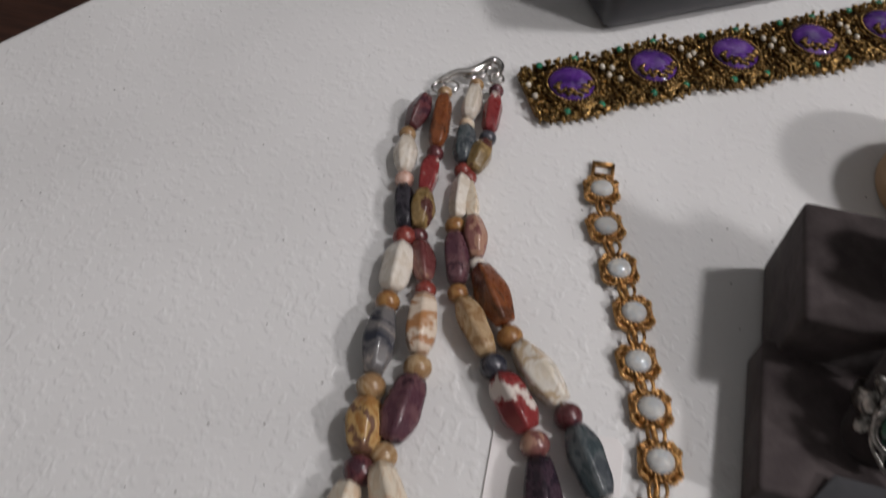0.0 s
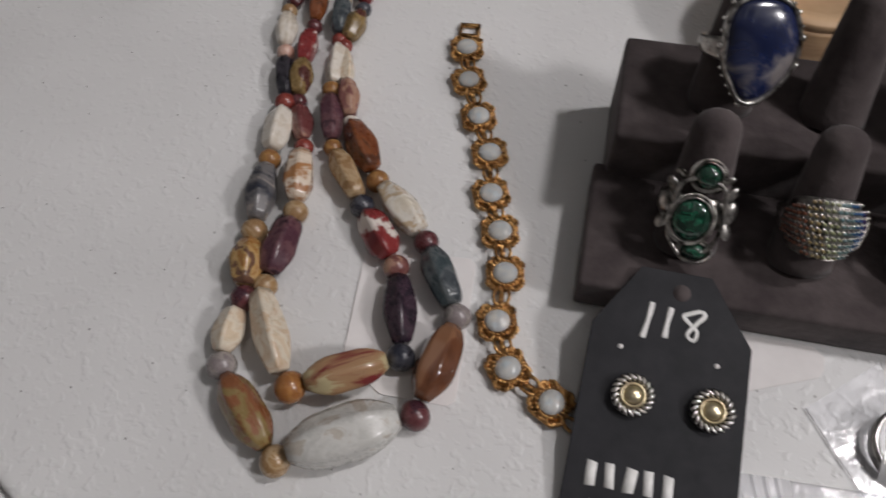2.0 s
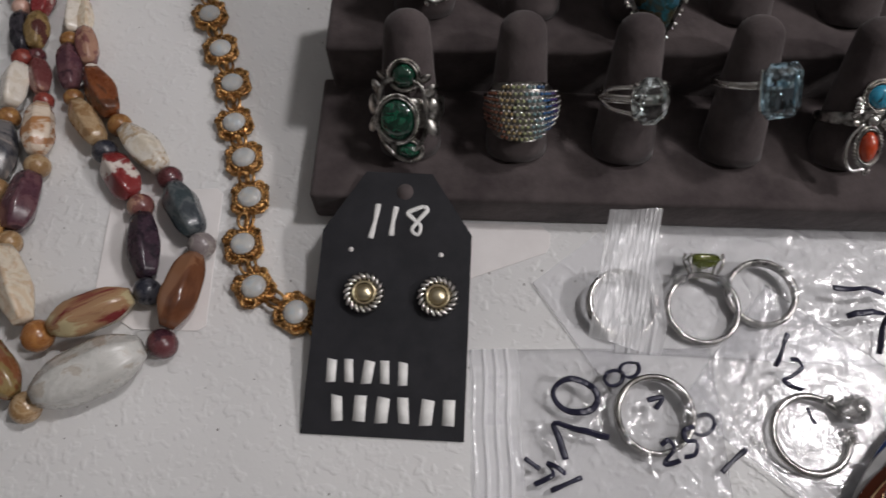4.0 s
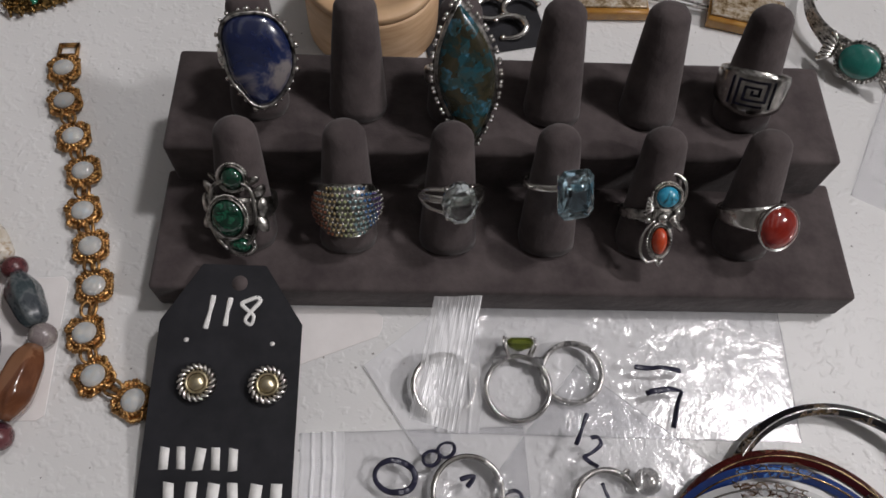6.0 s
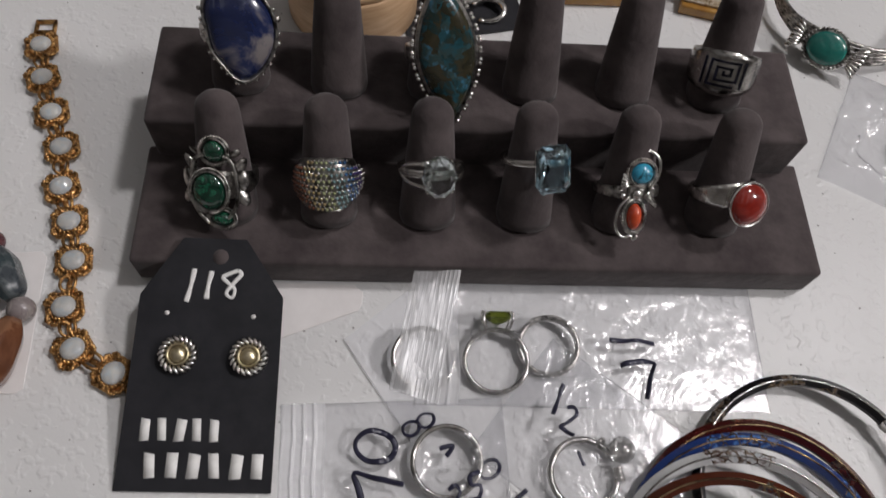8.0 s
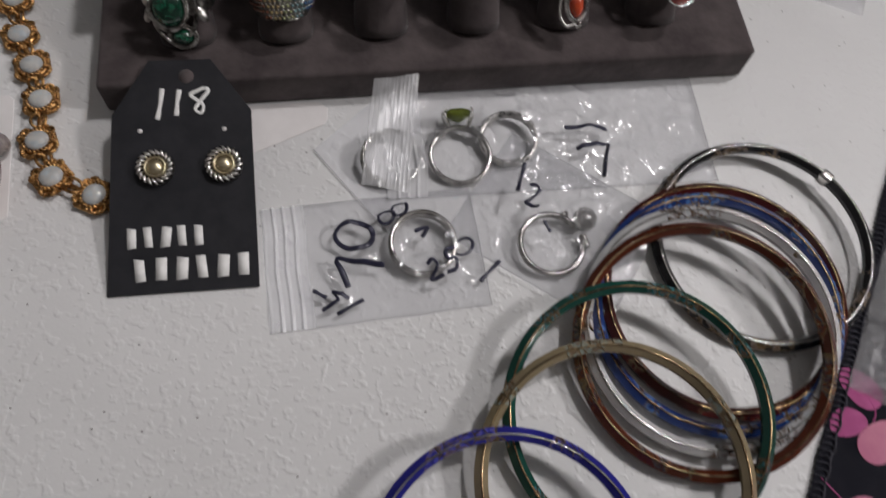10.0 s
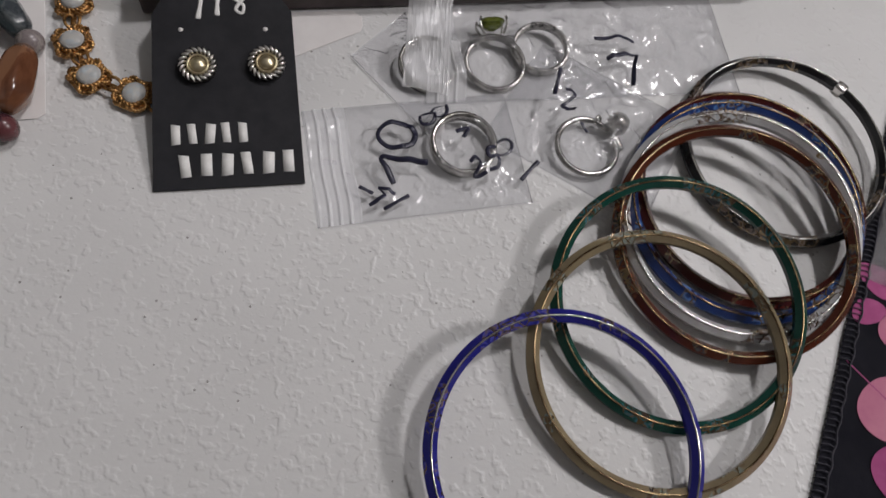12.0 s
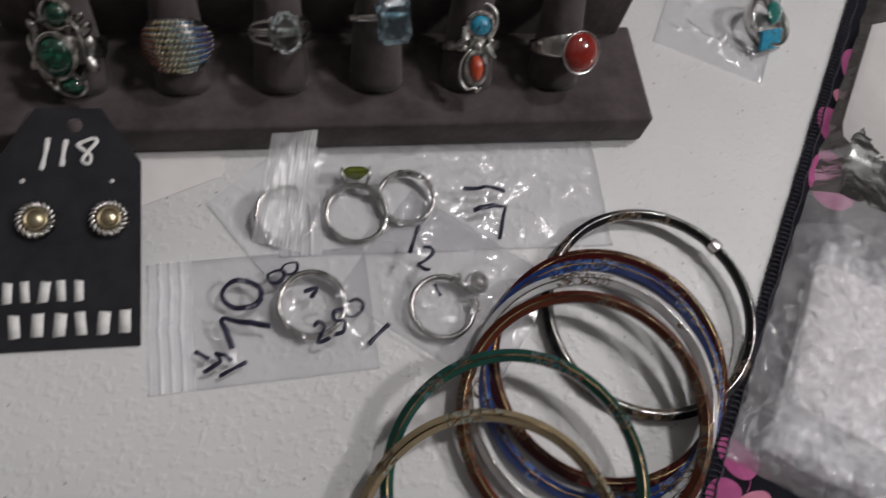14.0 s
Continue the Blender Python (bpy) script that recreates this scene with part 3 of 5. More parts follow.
def purple_link(owner, rnd):
    """One panel: purple oval in a claw rim, on openwork of beads and leaves, pearls and green stones at its borders."""
    bm = bmesh.new()
    merge(bm, slab([(-16.4, -9), (-13, -12.6), (-5, -14.2), (5, -14.2), (13, -12.6), (16.4, -9), (16.4, 9), (13, 12.6), (5, 14.2), (-5, 14.2), (-13, 12.6), (-16.4, 9)], 0.5, 2.6, 0.5, 1))
    made = 0
    while made < 300:
        x, y = rnd.uniform(-16.6, 16.6), rnd.uniform(-14.6, 14.6)
        if (x / 9.4) ** 2 + (y / 9.6) ** 2 < 1 or abs(x) + abs(y) > 27:
            continue
        made += 1
        m = Matrix.Translation((x, y, rnd.uniform(2.4, 4.8))) @ Matrix.Rotation(rnd.uniform(0, 3.14), 4, "Z") @ Matrix.Diagonal((rnd.uniform(1.0, 2.1), 0.8, 1.2, 1))
        bmesh.ops.create_icosphere(bm, subdivisions=1, radius=rnd.uniform(0.45, 0.95), matrix=m)
    for k in range(18):
        x = -15.5 + 31 * (k % 9) / 8
        e = 14.6 - 0.012 * x * x + rnd.uniform(-0.6, 0.8)
        y = e if k < 9 else -e
        sweep([(x, y * 0.85, 3.0), (x, y, 2.8), (x + rnd.uniform(-1, 1), y * 1.08, 1.6)], lambda q: 0.9 - 0.4 * q, 5, bm=bm)
    link = part("panel", bm, MAT["bronze"], owner, "dark gilt openwork panel")
    rim = rope(bmesh.new(), 9.0, 9.2, 5.0, 0.75, 38)
    sweep(circle(9.9, 36, z=4.2, ry=10.1), 0.6, 6, True, rim)
    for k in range(7):
        a = -0.2 + k * 0.42
        ball(rim, 6.6 * math.cos(a + 3.6), 6.8 * math.sin(a + 3.6), 6.6 - 0.3 * (k % 2), 0.95, 1.6, 0.8, 0.8)
    for k in range(13):
        a = 3.3 + k * 0.21
        rr = 5.2 + 2.0 * ((k * 7) % 5) / 4
        m = Matrix.Translation((rr * math.cos(a), rr * math.sin(a), 8.2 - 0.28 * rr)) @ Matrix.Rotation(a + 0.7 * (k % 3), 4, "Z") @ Matrix.Diagonal((1.7, 0.75, 0.8, 1))
        bmesh.ops.create_icosphere(rim, subdivisions=1, radius=1.1, matrix=m)
    part("claw_rim", rim, MAT["bronze"], link)
    part("purple_stone", cabochon(8.6, 8.8, 3.6, 28, base=4.0), MAT["amethyst"], link, "mottled purple oval stone")
    for x, y in ((-15, 3.5), (-14.5, -2.5), (15, 1), (14.2, 5.8)):
        b = bmesh.new()
        ball(b, 0, 0, 0, 1.15, n=16)
        part("seed_pearl", b, MAT["seed"], link, at=put(x, y, 4.6))
    for x, y in ((-6, -12.5), (7, -12.2), (-8, 12.3), (6, 12.6)):
        b = bmesh.new()
        ball(b, 0, 0, 0, 1.4, 1, 1, 0.8, 16)
        part("green_stone", b, MAT["emerald"], link, at=put(x, y, 4.4))
    return link


def purple_bracelet():
    t = thing("purple_stone_bracelet", 0, 0, 0, 0, "wide dark gilt filigree bracelet with purple oval stones", "bracelet")
    rnd = random.Random(7)
    first = None
    for i, (x, y) in enumerate(((-97, 149), (-69.5, 166.5), (-41, 181.5), (-12.5, 197.5), (14, 213.5), (41, 229), (68, 245))):
        m = put(x, y, 0, 0, 0, 30 + 3 * math.sin(i * 2))
        if first is None:
            first = purple_link(t, rnd)
            first.matrix_basis = m
        else:
            twin(first, t, m)


purple_bracelet()


# ---- writing: strokes of a marker, flat and slightly proud ----
def stroke_set(points_list, width, height=lambda x, y: 0.0, lift=0.12):
    bm = bmesh.new()
    for pts in points_list:
        line = smoothline([(x, y, 0) for x, y in pts], 5)
        line = [(p.x, p.y, height(p.x, p.y) + lift) for p in line]
        sweep(line, lambda k: width * (0.5 + 0.08 * math.sin(9 * k)), 6, bm=bm, flat=0.18)
    return bm


# ---- earring card, leaning on the front of the ring display ----
CARD = put(-5, -51.6, 0.5, 12.3, 0, -0.9)


def earring_card():
    t = thing("earring_card", -5, -51.6, 0.5, -0.9, "black card with white handwritten price, leaning on the display", "earring card", rx=12.3)
    o = [(-22, 0), (22, 0), (21.6, 56.5), (9.5, 74.2), (-9.5, 74.2), (-20.6, 56.5)]
    part("card", slab(o, 0, 0.5, 0.12, 1), MAT["card_black"], t, smooth=False)
    part("punched_hole", slab([(2 + 2.4 * math.cos(a), 68.5 + 2.4 * math.sin(a)) for a in [k * 0.4488 for k in range(14)]], 0.505, 0.54), MAT["velvet"], t, "round hang hole showing grey velvet")
    for x, y in ((-12.2, 51), (13.2, 50.5)):
        part("pin_hole", slab([(x + 0.75 * math.cos(a), y + 0.7 * math.sin(a)) for a in [k * 0.6283 for k in range(10)]], 0.505, 0.56), MAT["paper"], t, "white pin hole")
    h = lambda x, y: 0.5
    part("digit_stroke", stroke_set([[(-5.4, 64.6), (-6.0, 59.6), (-7.0, 54.4)]], 1.5, h), MAT["chalk"], t, "white digit one")
    part("digit_stroke", stroke_set([[(-0.2, 64), (-0.9, 59.6), (-1.2, 55.4)]], 1.5, h), MAT["chalk"], t, "white digit one")
    part("digit_stroke", stroke_set([[(7.6, 64.4), (5.2, 63.4), (3.2, 62.2), (5.0, 60.4), (7.0, 58.6), (6.4, 56.0), (4.6, 57.4), (6.6, 60.6), (8.6, 63.2), (7.6, 64.4)]], 1.2, h), MAT["chalk"], t, "white digit eight")
    for row, u0, u1, n, v0, v1 in ((0, -17, 7.5, 5, 13.8, 20.4), (1, -15, 21, 6, 3.6, 10.8)):
        step = (u1 - u0) / n
        for k in range(n):
            u = u0 + step * (k + 0.42)
            w, lean = step * 0.27, 0.7 * math.sin(k * 2.3 + row)
            o = [(u - w + lean * 0.4, v0 + 0.4 * (k % 2)), (u + w, v0 + 0.3), (u + w - lean, v1 - 0.5 * ((k + 1) % 2)), (u - w - lean * 0.6, v1)]
            part("writing_bar", slab(o, 0.5, 0.62), MAT["chalk"], t)


earring_card()


def stud_earring(u, v, spin):
    t = thing("stud_earring", 0, 0, 0, 0, "round silver rope stud earring with gold dome centre", "earring", "pair of stud earrings")
    t.matrix_world = CARD @ put(u, v, 0.55, 0, 0, spin)
    bm = bmesh.new()
    for k in range(19):
        a = 2 * math.pi * k / 19
        pts = []
        for q in range(5):
            w = q / 4
            b = a + 0.42 * w
            rr = 3.65 + 2.05 * w
            pts.append((rr * math.cos(b), rr * math.sin(b), 1.5 + 0.95 * math.sin(math.pi * (0.12 + 0.8 * w))))
        sweep(pts, lambda w: 0.34 + 0.26 * math.sin(math.pi * (0.1 + 0.85 * w)), 7, bm=bm)
    part("rope_edge", bm, MAT["silver"], t)
    part("backing", lathe([(0, 0), (5.5, 0), (5.5, 0.9), (4.6, 1.5), (3.3, 1.6), (0, 1.6)], 28), MAT["blackened"], t, "blackened silver backing")
    bm = sweep(circle(3.0, 28, z=1.9), 0.42, 6, True)
    part("inner_ring", bm, MAT["brass"], t)
    part("gold_dome", cabochon(2.5, 2.5, 1.7, 22, base=1.6), MAT["brass"], t, "satin gold dome")


stud_earring(-7.4, 38.6, 10)
stud_earring(13.0, 38.5, 35)


def paper_slip(name, outline, label, rise=0.0):
    tagged(part(name, slab(outline, 0.25, 0.55, 0.1, 1), MAT["paper"], smooth=False), label, "paper tag")


paper_slip("paper_tag", [(8, -8.6), (39.6, 4.2), (40.8, 6.5), (41, 10.5), (38, 13.2), (12, 13.4)], "blank white paper tag half under the black card")
paper_slip("paper_tag", [(-94.5, 20), (-62, 23), (-60, 21), (-57.8, -22), (-60, -23.6), (-79, -23.8), (-92.3, -16)], "white paper slip lying under the bead necklace")

# ---- bangles ----
def math_node(nt, op, a, b):
    n = nt.nodes.new("ShaderNodeMath")
    n.operation = op
    for k, q in enumerate((a, b)):
        if isinstance(q, (int, float)):
            n.inputs[k].default_value = q
        else:
            nt.links.new(q, n.inputs[k])
    return n.outputs[0]


def colour_mix(nt, fac, a, b):
    n = nt.nodes.new("ShaderNodeMix")
    n.data_type = "RGBA"
    nt.links.new(fac, n.inputs["Factor"])
    for key, q in (("A", a), ("B", b)):
        if isinstance(q, tuple):
            n.inputs[key].default_value = (*q, 1)
        else:
            nt.links.new(q, n.inputs[key])
    return n.outputs["Result"]


def enamel(name, base, motif, motif2, patch=0.56):
    """Cloisonne: a ground colour, stretches of mottled flowers along the hoop, thin wire lines in them."""
    m, nt, b = nodes_of(name)
    v = texco(nt)
    ground = ramp_node(nt, noise_node(nt, v, 130, 3).outputs["Fac"], [(0.3, tuple(0.75 * q for q in base)), (0.65, base)])
    flowers = ramp_node(nt, noise_node(nt, v, 420, 2, 0.4, 0.6).outputs["Fac"],
                        [(0.36, motif2), (0.46, base), (0.53, motif), (0.62, (0.16, 0.11, 0.07)), (0.70, motif2)])
    mask = math_node(nt, "GREATER_THAN", noise_node(nt, v, 62, 1.5).outputs["Fac"], patch)
    colour = colour_mix(nt, mask, ground.outputs[0], flowers.outputs[0])
    vo = nt.nodes.new("ShaderNodeTexVoronoi")
    vo.feature = "DISTANCE_TO_EDGE"
    vo.inputs["Scale"].default_value = 300
    nt.links.new(v, vo.inputs["Vector"])
    wire = math_node(nt, "MULTIPLY", math_node(nt, "LESS_THAN", vo.outputs["Distance"], 0.045), mask)
    colour = colour_mix(nt, wire, colour, (0.42, 0.31, 0.17))
    nt.links.new(colour, b.inputs["Base Color"])
    nt.links.new(wire, b.inputs["Metallic"])
    b.inputs["Roughness"].default_value = 0.2
    b.inputs["Coat Weight"].default_value = 0.4
    b.inputs["Coat Roughness"].default_value = 0.06
    bp = nt.nodes.new("ShaderNodeBump")
    bp.inputs["Strength"].default_value = 0.6
    bp.inputs["Distance"].default_value = 0.00012
    nt.links.new(noise_node(nt, v, 260, 2).outputs["Fac"], bp.inputs["Height"])
    nt.links.new(bp.outputs[0], b.inputs["Normal"])
    return m


def bangle(name, x, y, zc, tilt, towards, mat, metal, label, spin=0.0, size=1.0):
    """A hoop of three-sided section: gilt ridge wires, enamel on its sloping sides. tilt raises the side that lies towards that bearing."""
    t = thing(name, x, y, zc, 0, label, "bangle", "cloisonne bangles")
    t.matrix_world = put(x, y, zc) @ Matrix.Rotation(radians(towards), 4, "Z") @ Matrix.Rotation(radians(-tilt), 4, "Y") @ Matrix.Rotation(radians(spin), 4, "Z") @ Matrix.Diagonal((size, size, 1, 1))
    n = 200

    def hoop(sec):
        bm = bmesh.new()
        rows = [[bm.verts.new((r * math.cos(2 * math.pi * i / n), r * math.sin(2 * math.pi * i / n), z)) for r, z in sec] for i in range(n)]
        for i in range(n):
            p, q = rows[i], rows[(i + 1) % n]
            for k in range(len(sec)):
                j = (k + 1) % len(sec)
                bm.faces.new((p[k], p[j], q[j], q[k]))
        return bm

    part("enamel_hoop", hoop([(34.7, -0.8), (34.7, 0.8), (36.4, 2.3), (38.5, 0.6), (38.5, -0.6), (36.4, -2.3)]), mat, t, smooth=False)
    for R, z in ((36.45, 2.2), (36.45, -2.2)):
        w = 0.27
        part("gilt_wire", hoop([(R - w, z), (R - w * 0.5, z + w * 0.87), (R + w * 0.5, z + w * 0.87), (R + w, z), (R + w * 0.5, z - w * 0.87), (R - w * 0.5, z - w * 0.87)]), metal, t)
    return t


GILT = surface("gilt_wire", two((0.09, 0.055, 0.03), (0.50, 0.36, 0.20), 0.42, 0.62), 70, 0.24, 1.0)
STEEL = surface("silvered_wire", two((0.22, 0.21, 0.20), (0.72, 0.70, 0.66), 0.42, 0.62), 70, 0.2, 1.0)
E_BLACK = enamel("black_enamel", (0.010, 0.010, 0.012), (0.20, 0.17, 0.15), (0.03, 0.025, 0.02), 0.54)
E_DRED = enamel("dark_red_enamel", (0.065, 0.009, 0.007), (0.15, 0.022, 0.018), (0.03, 0.009, 0.008))
E_BLUE2 = enamel("mid_blue_enamel", (0.020, 0.048, 0.19), (0.10, 0.24, 0.55), (0.02, 0.04, 0.13))
E_WHITE = enamel("white_enamel", (0.62, 0.62, 0.62), (0.25, 0.22, 0.22), (0.48, 0.50, 0.52))
E_RUST = enamel("rust_enamel", (0.085, 0.020, 0.009), (0.04, 0.05, 0.065), (0.15, 0.045, 0.016))
E_GREEN = enamel("green_enamel", (0.009, 0.062, 0.046), (0.04, 0.16, 0.20), (0.05, 0.035, 0.025))
E_BEIGE = enamel("beige_enamel", (0.27, 0.215, 0.13), (0.22, 0.28, 0.26), (0.16, 0.11, 0.07))
E_COBALT = enamel("cobalt_enamel", (0.02, 0.02, 0.22), (0.08, 0.08, 0.40), (0.03, 0.03, 0.10))
bangle("black_bangle", 175.5, -53.0, 4.4, 3.0, 38, E_BLACK, STEEL, "slightly smaller black enamel bangle with silvered rims", 20, 0.935)
BLACK_BANGLE = scene.objects["black_bangle"]
part("joint_sleeve", box(34.62, 38.6, -2.3, 2.3, -2.35, 2.35, 1.1, 3), MAT["silver"], BLACK_BANGLE, "bright silver joint sleeve", at=put(0, 0, 0, 0, 0, -21.5))
bangle("dark_red_bangle", 157.5, -69.5, 4.3, 3.0, 40, E_DRED, GILT, "dark red enamel bangle leaning on the black one", 50)
bangle("blue_bangle", 153.3, -74.2, 6.0, 5.2, 40, E_BLUE2, GILT, "mid-blue enamel bangle in a spread pile", 10)
bangle("white_bangle", 149.0, -79.5, 7.4, 7.0, 40, E_WHITE, STEEL, "white enamel bangle in a spread pile", 100)
bangle("rust_bangle", 145.0, -86.0, 8.6, 8.0, 45, E_RUST, GILT, "rust-brown enamel bangle over the white one", 70)
bangle("green_bangle", 121.2, -103.2, 8.4, 8.4, 62, E_GREEN, GILT, "dark green enamel bangle leaning on the pile", 140)
bangle("beige_bangle", 111.0, -119.8, 7.6, 7.0, 62, E_BEIGE, GILT, "beige enamel bangle leaning on the green one", 200)
bangle("cobalt_bangle", 78.6, -141.2, 7.4, 7.4, 92, E_COBALT, STEEL, "cobalt blue enamel bangle leaning on the beige one", 250)

# ---- printed cloth ----
MAT["cloth"] = surface("navy_printed_cloth", two((0.012, 0.012, 0.020), (0.024, 0.024, 0.036)), 40, 0.8, bump=0.05, bscale=1800, spec=0.25)
MAT["pink"] = surface("pink_print", two((0.50, 0.17, 0.27), (0.60, 0.24, 0.33)), 70, 0.8, bump=0.05, bscale=1800, spec=0.25)
MAT["magenta"] = surface("magenta_print", two((0.34, 0.06, 0.19), (0.46, 0.11, 0.27)), 70, 0.8, bump=0.05, bscale=1800, spec=0.25)
MAT["stitch"] = surface("dark_sewing_thread", two((0.022, 0.022, 0.032), (0.06, 0.056, 0.075)), 900, 0.7)
MAT["pinkstitch"] = surface("pink_sewing_thread", two((0.45, 0.14, 0.26), (0.55, 0.25, 0.36)), 900, 0.7)


def printed_cloth():
    """Origin at a point of the hemmed edge; local y runs along the edge, x into the cloth."""
    ang = math.degrees(math.atan2(0.845, 0.534)) - 90
    t = thing("printed_cloth", 144, -167, 0, ang, "navy cloth printed with pink petals, overlocked hem", "cloth")
    bm = bmesh.new()
    nx, ny = 26, 60
    g = []
    for j in range(ny + 1):
        row = []
        for i in range(nx + 1):
            x, y = i * 10.0, -120 + j * 8.0
            z = 0.9 + 0.25 * noise.noise((x * 0.03, y * 0.03, 2.0)) + (0.05 if i == 0 else 0)
            row.append(bm.verts.new((x if i else 0.4 * noise.noise((y * 0.1, 0, 5)), y, z)))
        g.append(row)
    for j in range(ny):
        for i in range(nx):
            bm.faces.new((g[j][i], g[j][i + 1], g[j + 1][i + 1], g[j + 1][i]))
    bmesh.ops.solidify(bm, geom=bm.faces[:], thickness=0.6)
    part("cloth_sheet", bm, MAT["cloth"], t)
    inv = t.matrix_world.inverted()

    def petal(x, y, a, b, spin, mat):
        p = inv @ Vector((x * MM, y * MM, 0)) / MM
        o = []
        c, d = math.cos(radians(spin)), math.sin(radians(spin))
        for k in range(36):
            q = 2 * math.pi * k / 36
            u, w = a * (1 - 0.22 * math.sin(q)) * math.cos(q), b * math.sin(q)
            o.append((max(0.4, p.x + u * c - w * d), p.y + u * d + w * c))
        part("printed_petal", slab(o, 1.16, 1.2), mat, t, smooth=False)

    petal(180.6, -141.2, 9.2, 10.2, 0, MAT["pink"])
    petal(194.2, -117.5, 5.2, 8.0, -25, MAT["pink"])
    petal(178.2, -160, 9.6, 9.5, -20, MAT["magenta"])
    petal(166, -186, 34, 20, 12, MAT["pink"])
    petal(193.5, -163, 6.5, 11.5, 15, MAT["magenta"])
    petal(205.5, -138.5, 8.5, 7, -20, MAT["pink"])
    petal(186.2, -111, 6.0, 4.2, 40, MAT["magenta"])
    petal(193.6, -101.5, 5.0, 7.5, 70, MAT["magenta"])
    petal(231, -75, 6, 10, 30, MAT["magenta"])
    petal(261, -6, 9, 13, 20, MAT["magenta"])
    petal(272, 16, 8, 11, 50, MAT["magenta"])
    petal(281, 30, 5, 6, 80, MAT["pink"])
    petal(293, 43, 9, 12, 40, MAT["magenta"])
    petal(212, -180, 11, 9, 30, MAT["pink"])
    petal(228, -150, 9, 12, -50, MAT["magenta"])
    for pts in ([(172.8, -125.5), (184, -143), (195.5, -161.5), (204, -176)], [(198.8, -120.8), (203.6, -137), (210, -150)], [(193, -99), (196, -108), (194, -112)]):
        loc = [inv @ Vector((x * MM, y * MM, 0)) / MM for x, y in pts]
        part("printed_stem", sweep([(p.x, p.y, 1.19) for p in smoothline(loc, 5)], 0.22, 5, flat=0.2), MAT["magenta"], t)
    for lo, hi, mat, label in ((-120, -14, "pinkstitch", "pink overlock stitching"), (-14, 90, "stitch", "dark overlock stitching"), (90, 345, "stitch", "dark overlock stitching")):
        bm = bmesh.new()
        y = lo
        while y < hi:
            sweep([(-0.5, y, 0.9), (0.2, y + 0.3, 1.75), (2.2, y + 0.9, 1.7), (3.6, y + 0.7, 1.5)], 0.2, 4, bm=bm)
            y += 2.0
        sweep([(3.6 + 0.3 * math.sin(k), lo + k * (hi - lo) / 90, 1.6) for k in range(91)], 0.3, 4, bm=bm)
        part("stitching", bm, MAT[mat], t, label)


printed_cloth()


# ---- rings on the display ----
def gem(name, a, b, rough=0.05, scale=150, trans=0.0, ior=1.6, c=None, distort=0.6):
    st = [(0.36, a), (0.54, b), (0.68, c or a)]
    return surface(name, st, scale, rough, coat=0.6, distort=distort, rvar=0.03, trans=trans, ior=ior)


GEM = {
    "lapis": gem("lapis_stone", (0.005, 0.008, 0.030), (0.012, 0.020, 0.072), 0.2, 75, c=(0.20, 0.18, 0.18)),
    "malachite": gem("malachite_stone", (0.003, 0.016, 0.010), (0.004, 0.045, 0.024), 0.1, 260, c=(0.025, 0.15, 0.085), distort=2.0),
    "aqua": gem("pale_aqua_glass", (0.86, 0.97, 0.97), (0.90, 0.98, 0.98), 0.0, 100, 1.0, ior=1.62),
    "sky": gem("sky_blue_glass", (0.50, 0.80, 0.98), (0.62, 0.88, 0.99), 0.0, 100, 1.0, ior=1.62),
    "turquoise": gem("turquoise_stone", (0.02, 0.25, 0.42), (0.04, 0.33, 0.50), 0.18, 330, c=(0.02, 0.05, 0.06)),
    "greenturq": gem("green_turquoise_stone", (0.010, 0.12, 0.10), (0.016, 0.17, 0.14), 0.25, 120),
    "coral": gem("orange_coral", (0.40, 0.04, 0.012), (0.48, 0.065, 0.02), 0.15, 200),
    "carnelian": gem("red_carnelian", (0.17, 0.012, 0.009), (0.24, 0.022, 0.014), 0.09, 120),
    "clear": gem("clear_crystal", (0.85, 0.85, 0.85), (0.95, 0.95, 0.95), 0.02, 100, 0.9),
    "peridot": gem("peridot_glass", (0.11, 0.145, 0.016), (0.19, 0.23, 0.03), 0.03, 100, 0.55),
}


def labradorite():
    """Dark stone cut by cleavage into flakes, each with its own blue, teal or brown flash."""
    m, nt, b = nodes_of("labradorite_stone")
    v = texco(nt)
    bend = nt.nodes.new("ShaderNodeVectorMath")
    bend.operation = "MULTIPLY_ADD"
    nt.links.new(noise_node(nt, v, 260, 3).outputs["Color"], bend.inputs[0])
    bend.inputs[1].default_value = (0.006, 0.006, 0.006)
    nt.links.new(v, bend.inputs[2])
    vo = nt.nodes.new("ShaderNodeTexVoronoi")
    vo.inputs["Scale"].default_value = 300
    nt.links.new(bend.outputs[0], vo.inputs["Vector"])
    sep = nt.nodes.new("ShaderNodeSeparateColor")
    nt.links.new(vo.outputs["Color"], sep.inputs[0])
    mixed = math_node(nt, "MULTIPLY", sep.outputs[0], 0.30)
    total = math_node(nt, "ADD", mixed, math_node(nt, "MULTIPLY", noise_node(nt, v, 85, 6, 0.6, 0.4).outputs["Fac"], 0.72))
    r = ramp_node(nt, total, [(0.38, (0.020, 0.020, 0.012)), (0.47, (0.040, 0.034, 0.018)), (0.53, (0.012, 0.030, 0.030)),
                              (0.58, (0.014, 0.065, 0.085)), (0.63, (0.030, 0.050, 0.045)), (0.72, (0.05, 0.20, 0.32))])
    nt.links.new(r.outputs[0], b.inputs["Base Color"])
    b.inputs["Roughness"].default_value = 0.16
    b.inputs["Coat Weight"].default_value = 0.4
    return m


GEM["labradorite"] = labradorite()


def finger_radius(along, row):
    k = min(1.0, along / (row["length"] * 0.86))
    return 9.0 + (6.4 - 9.0) * k ** 1.15


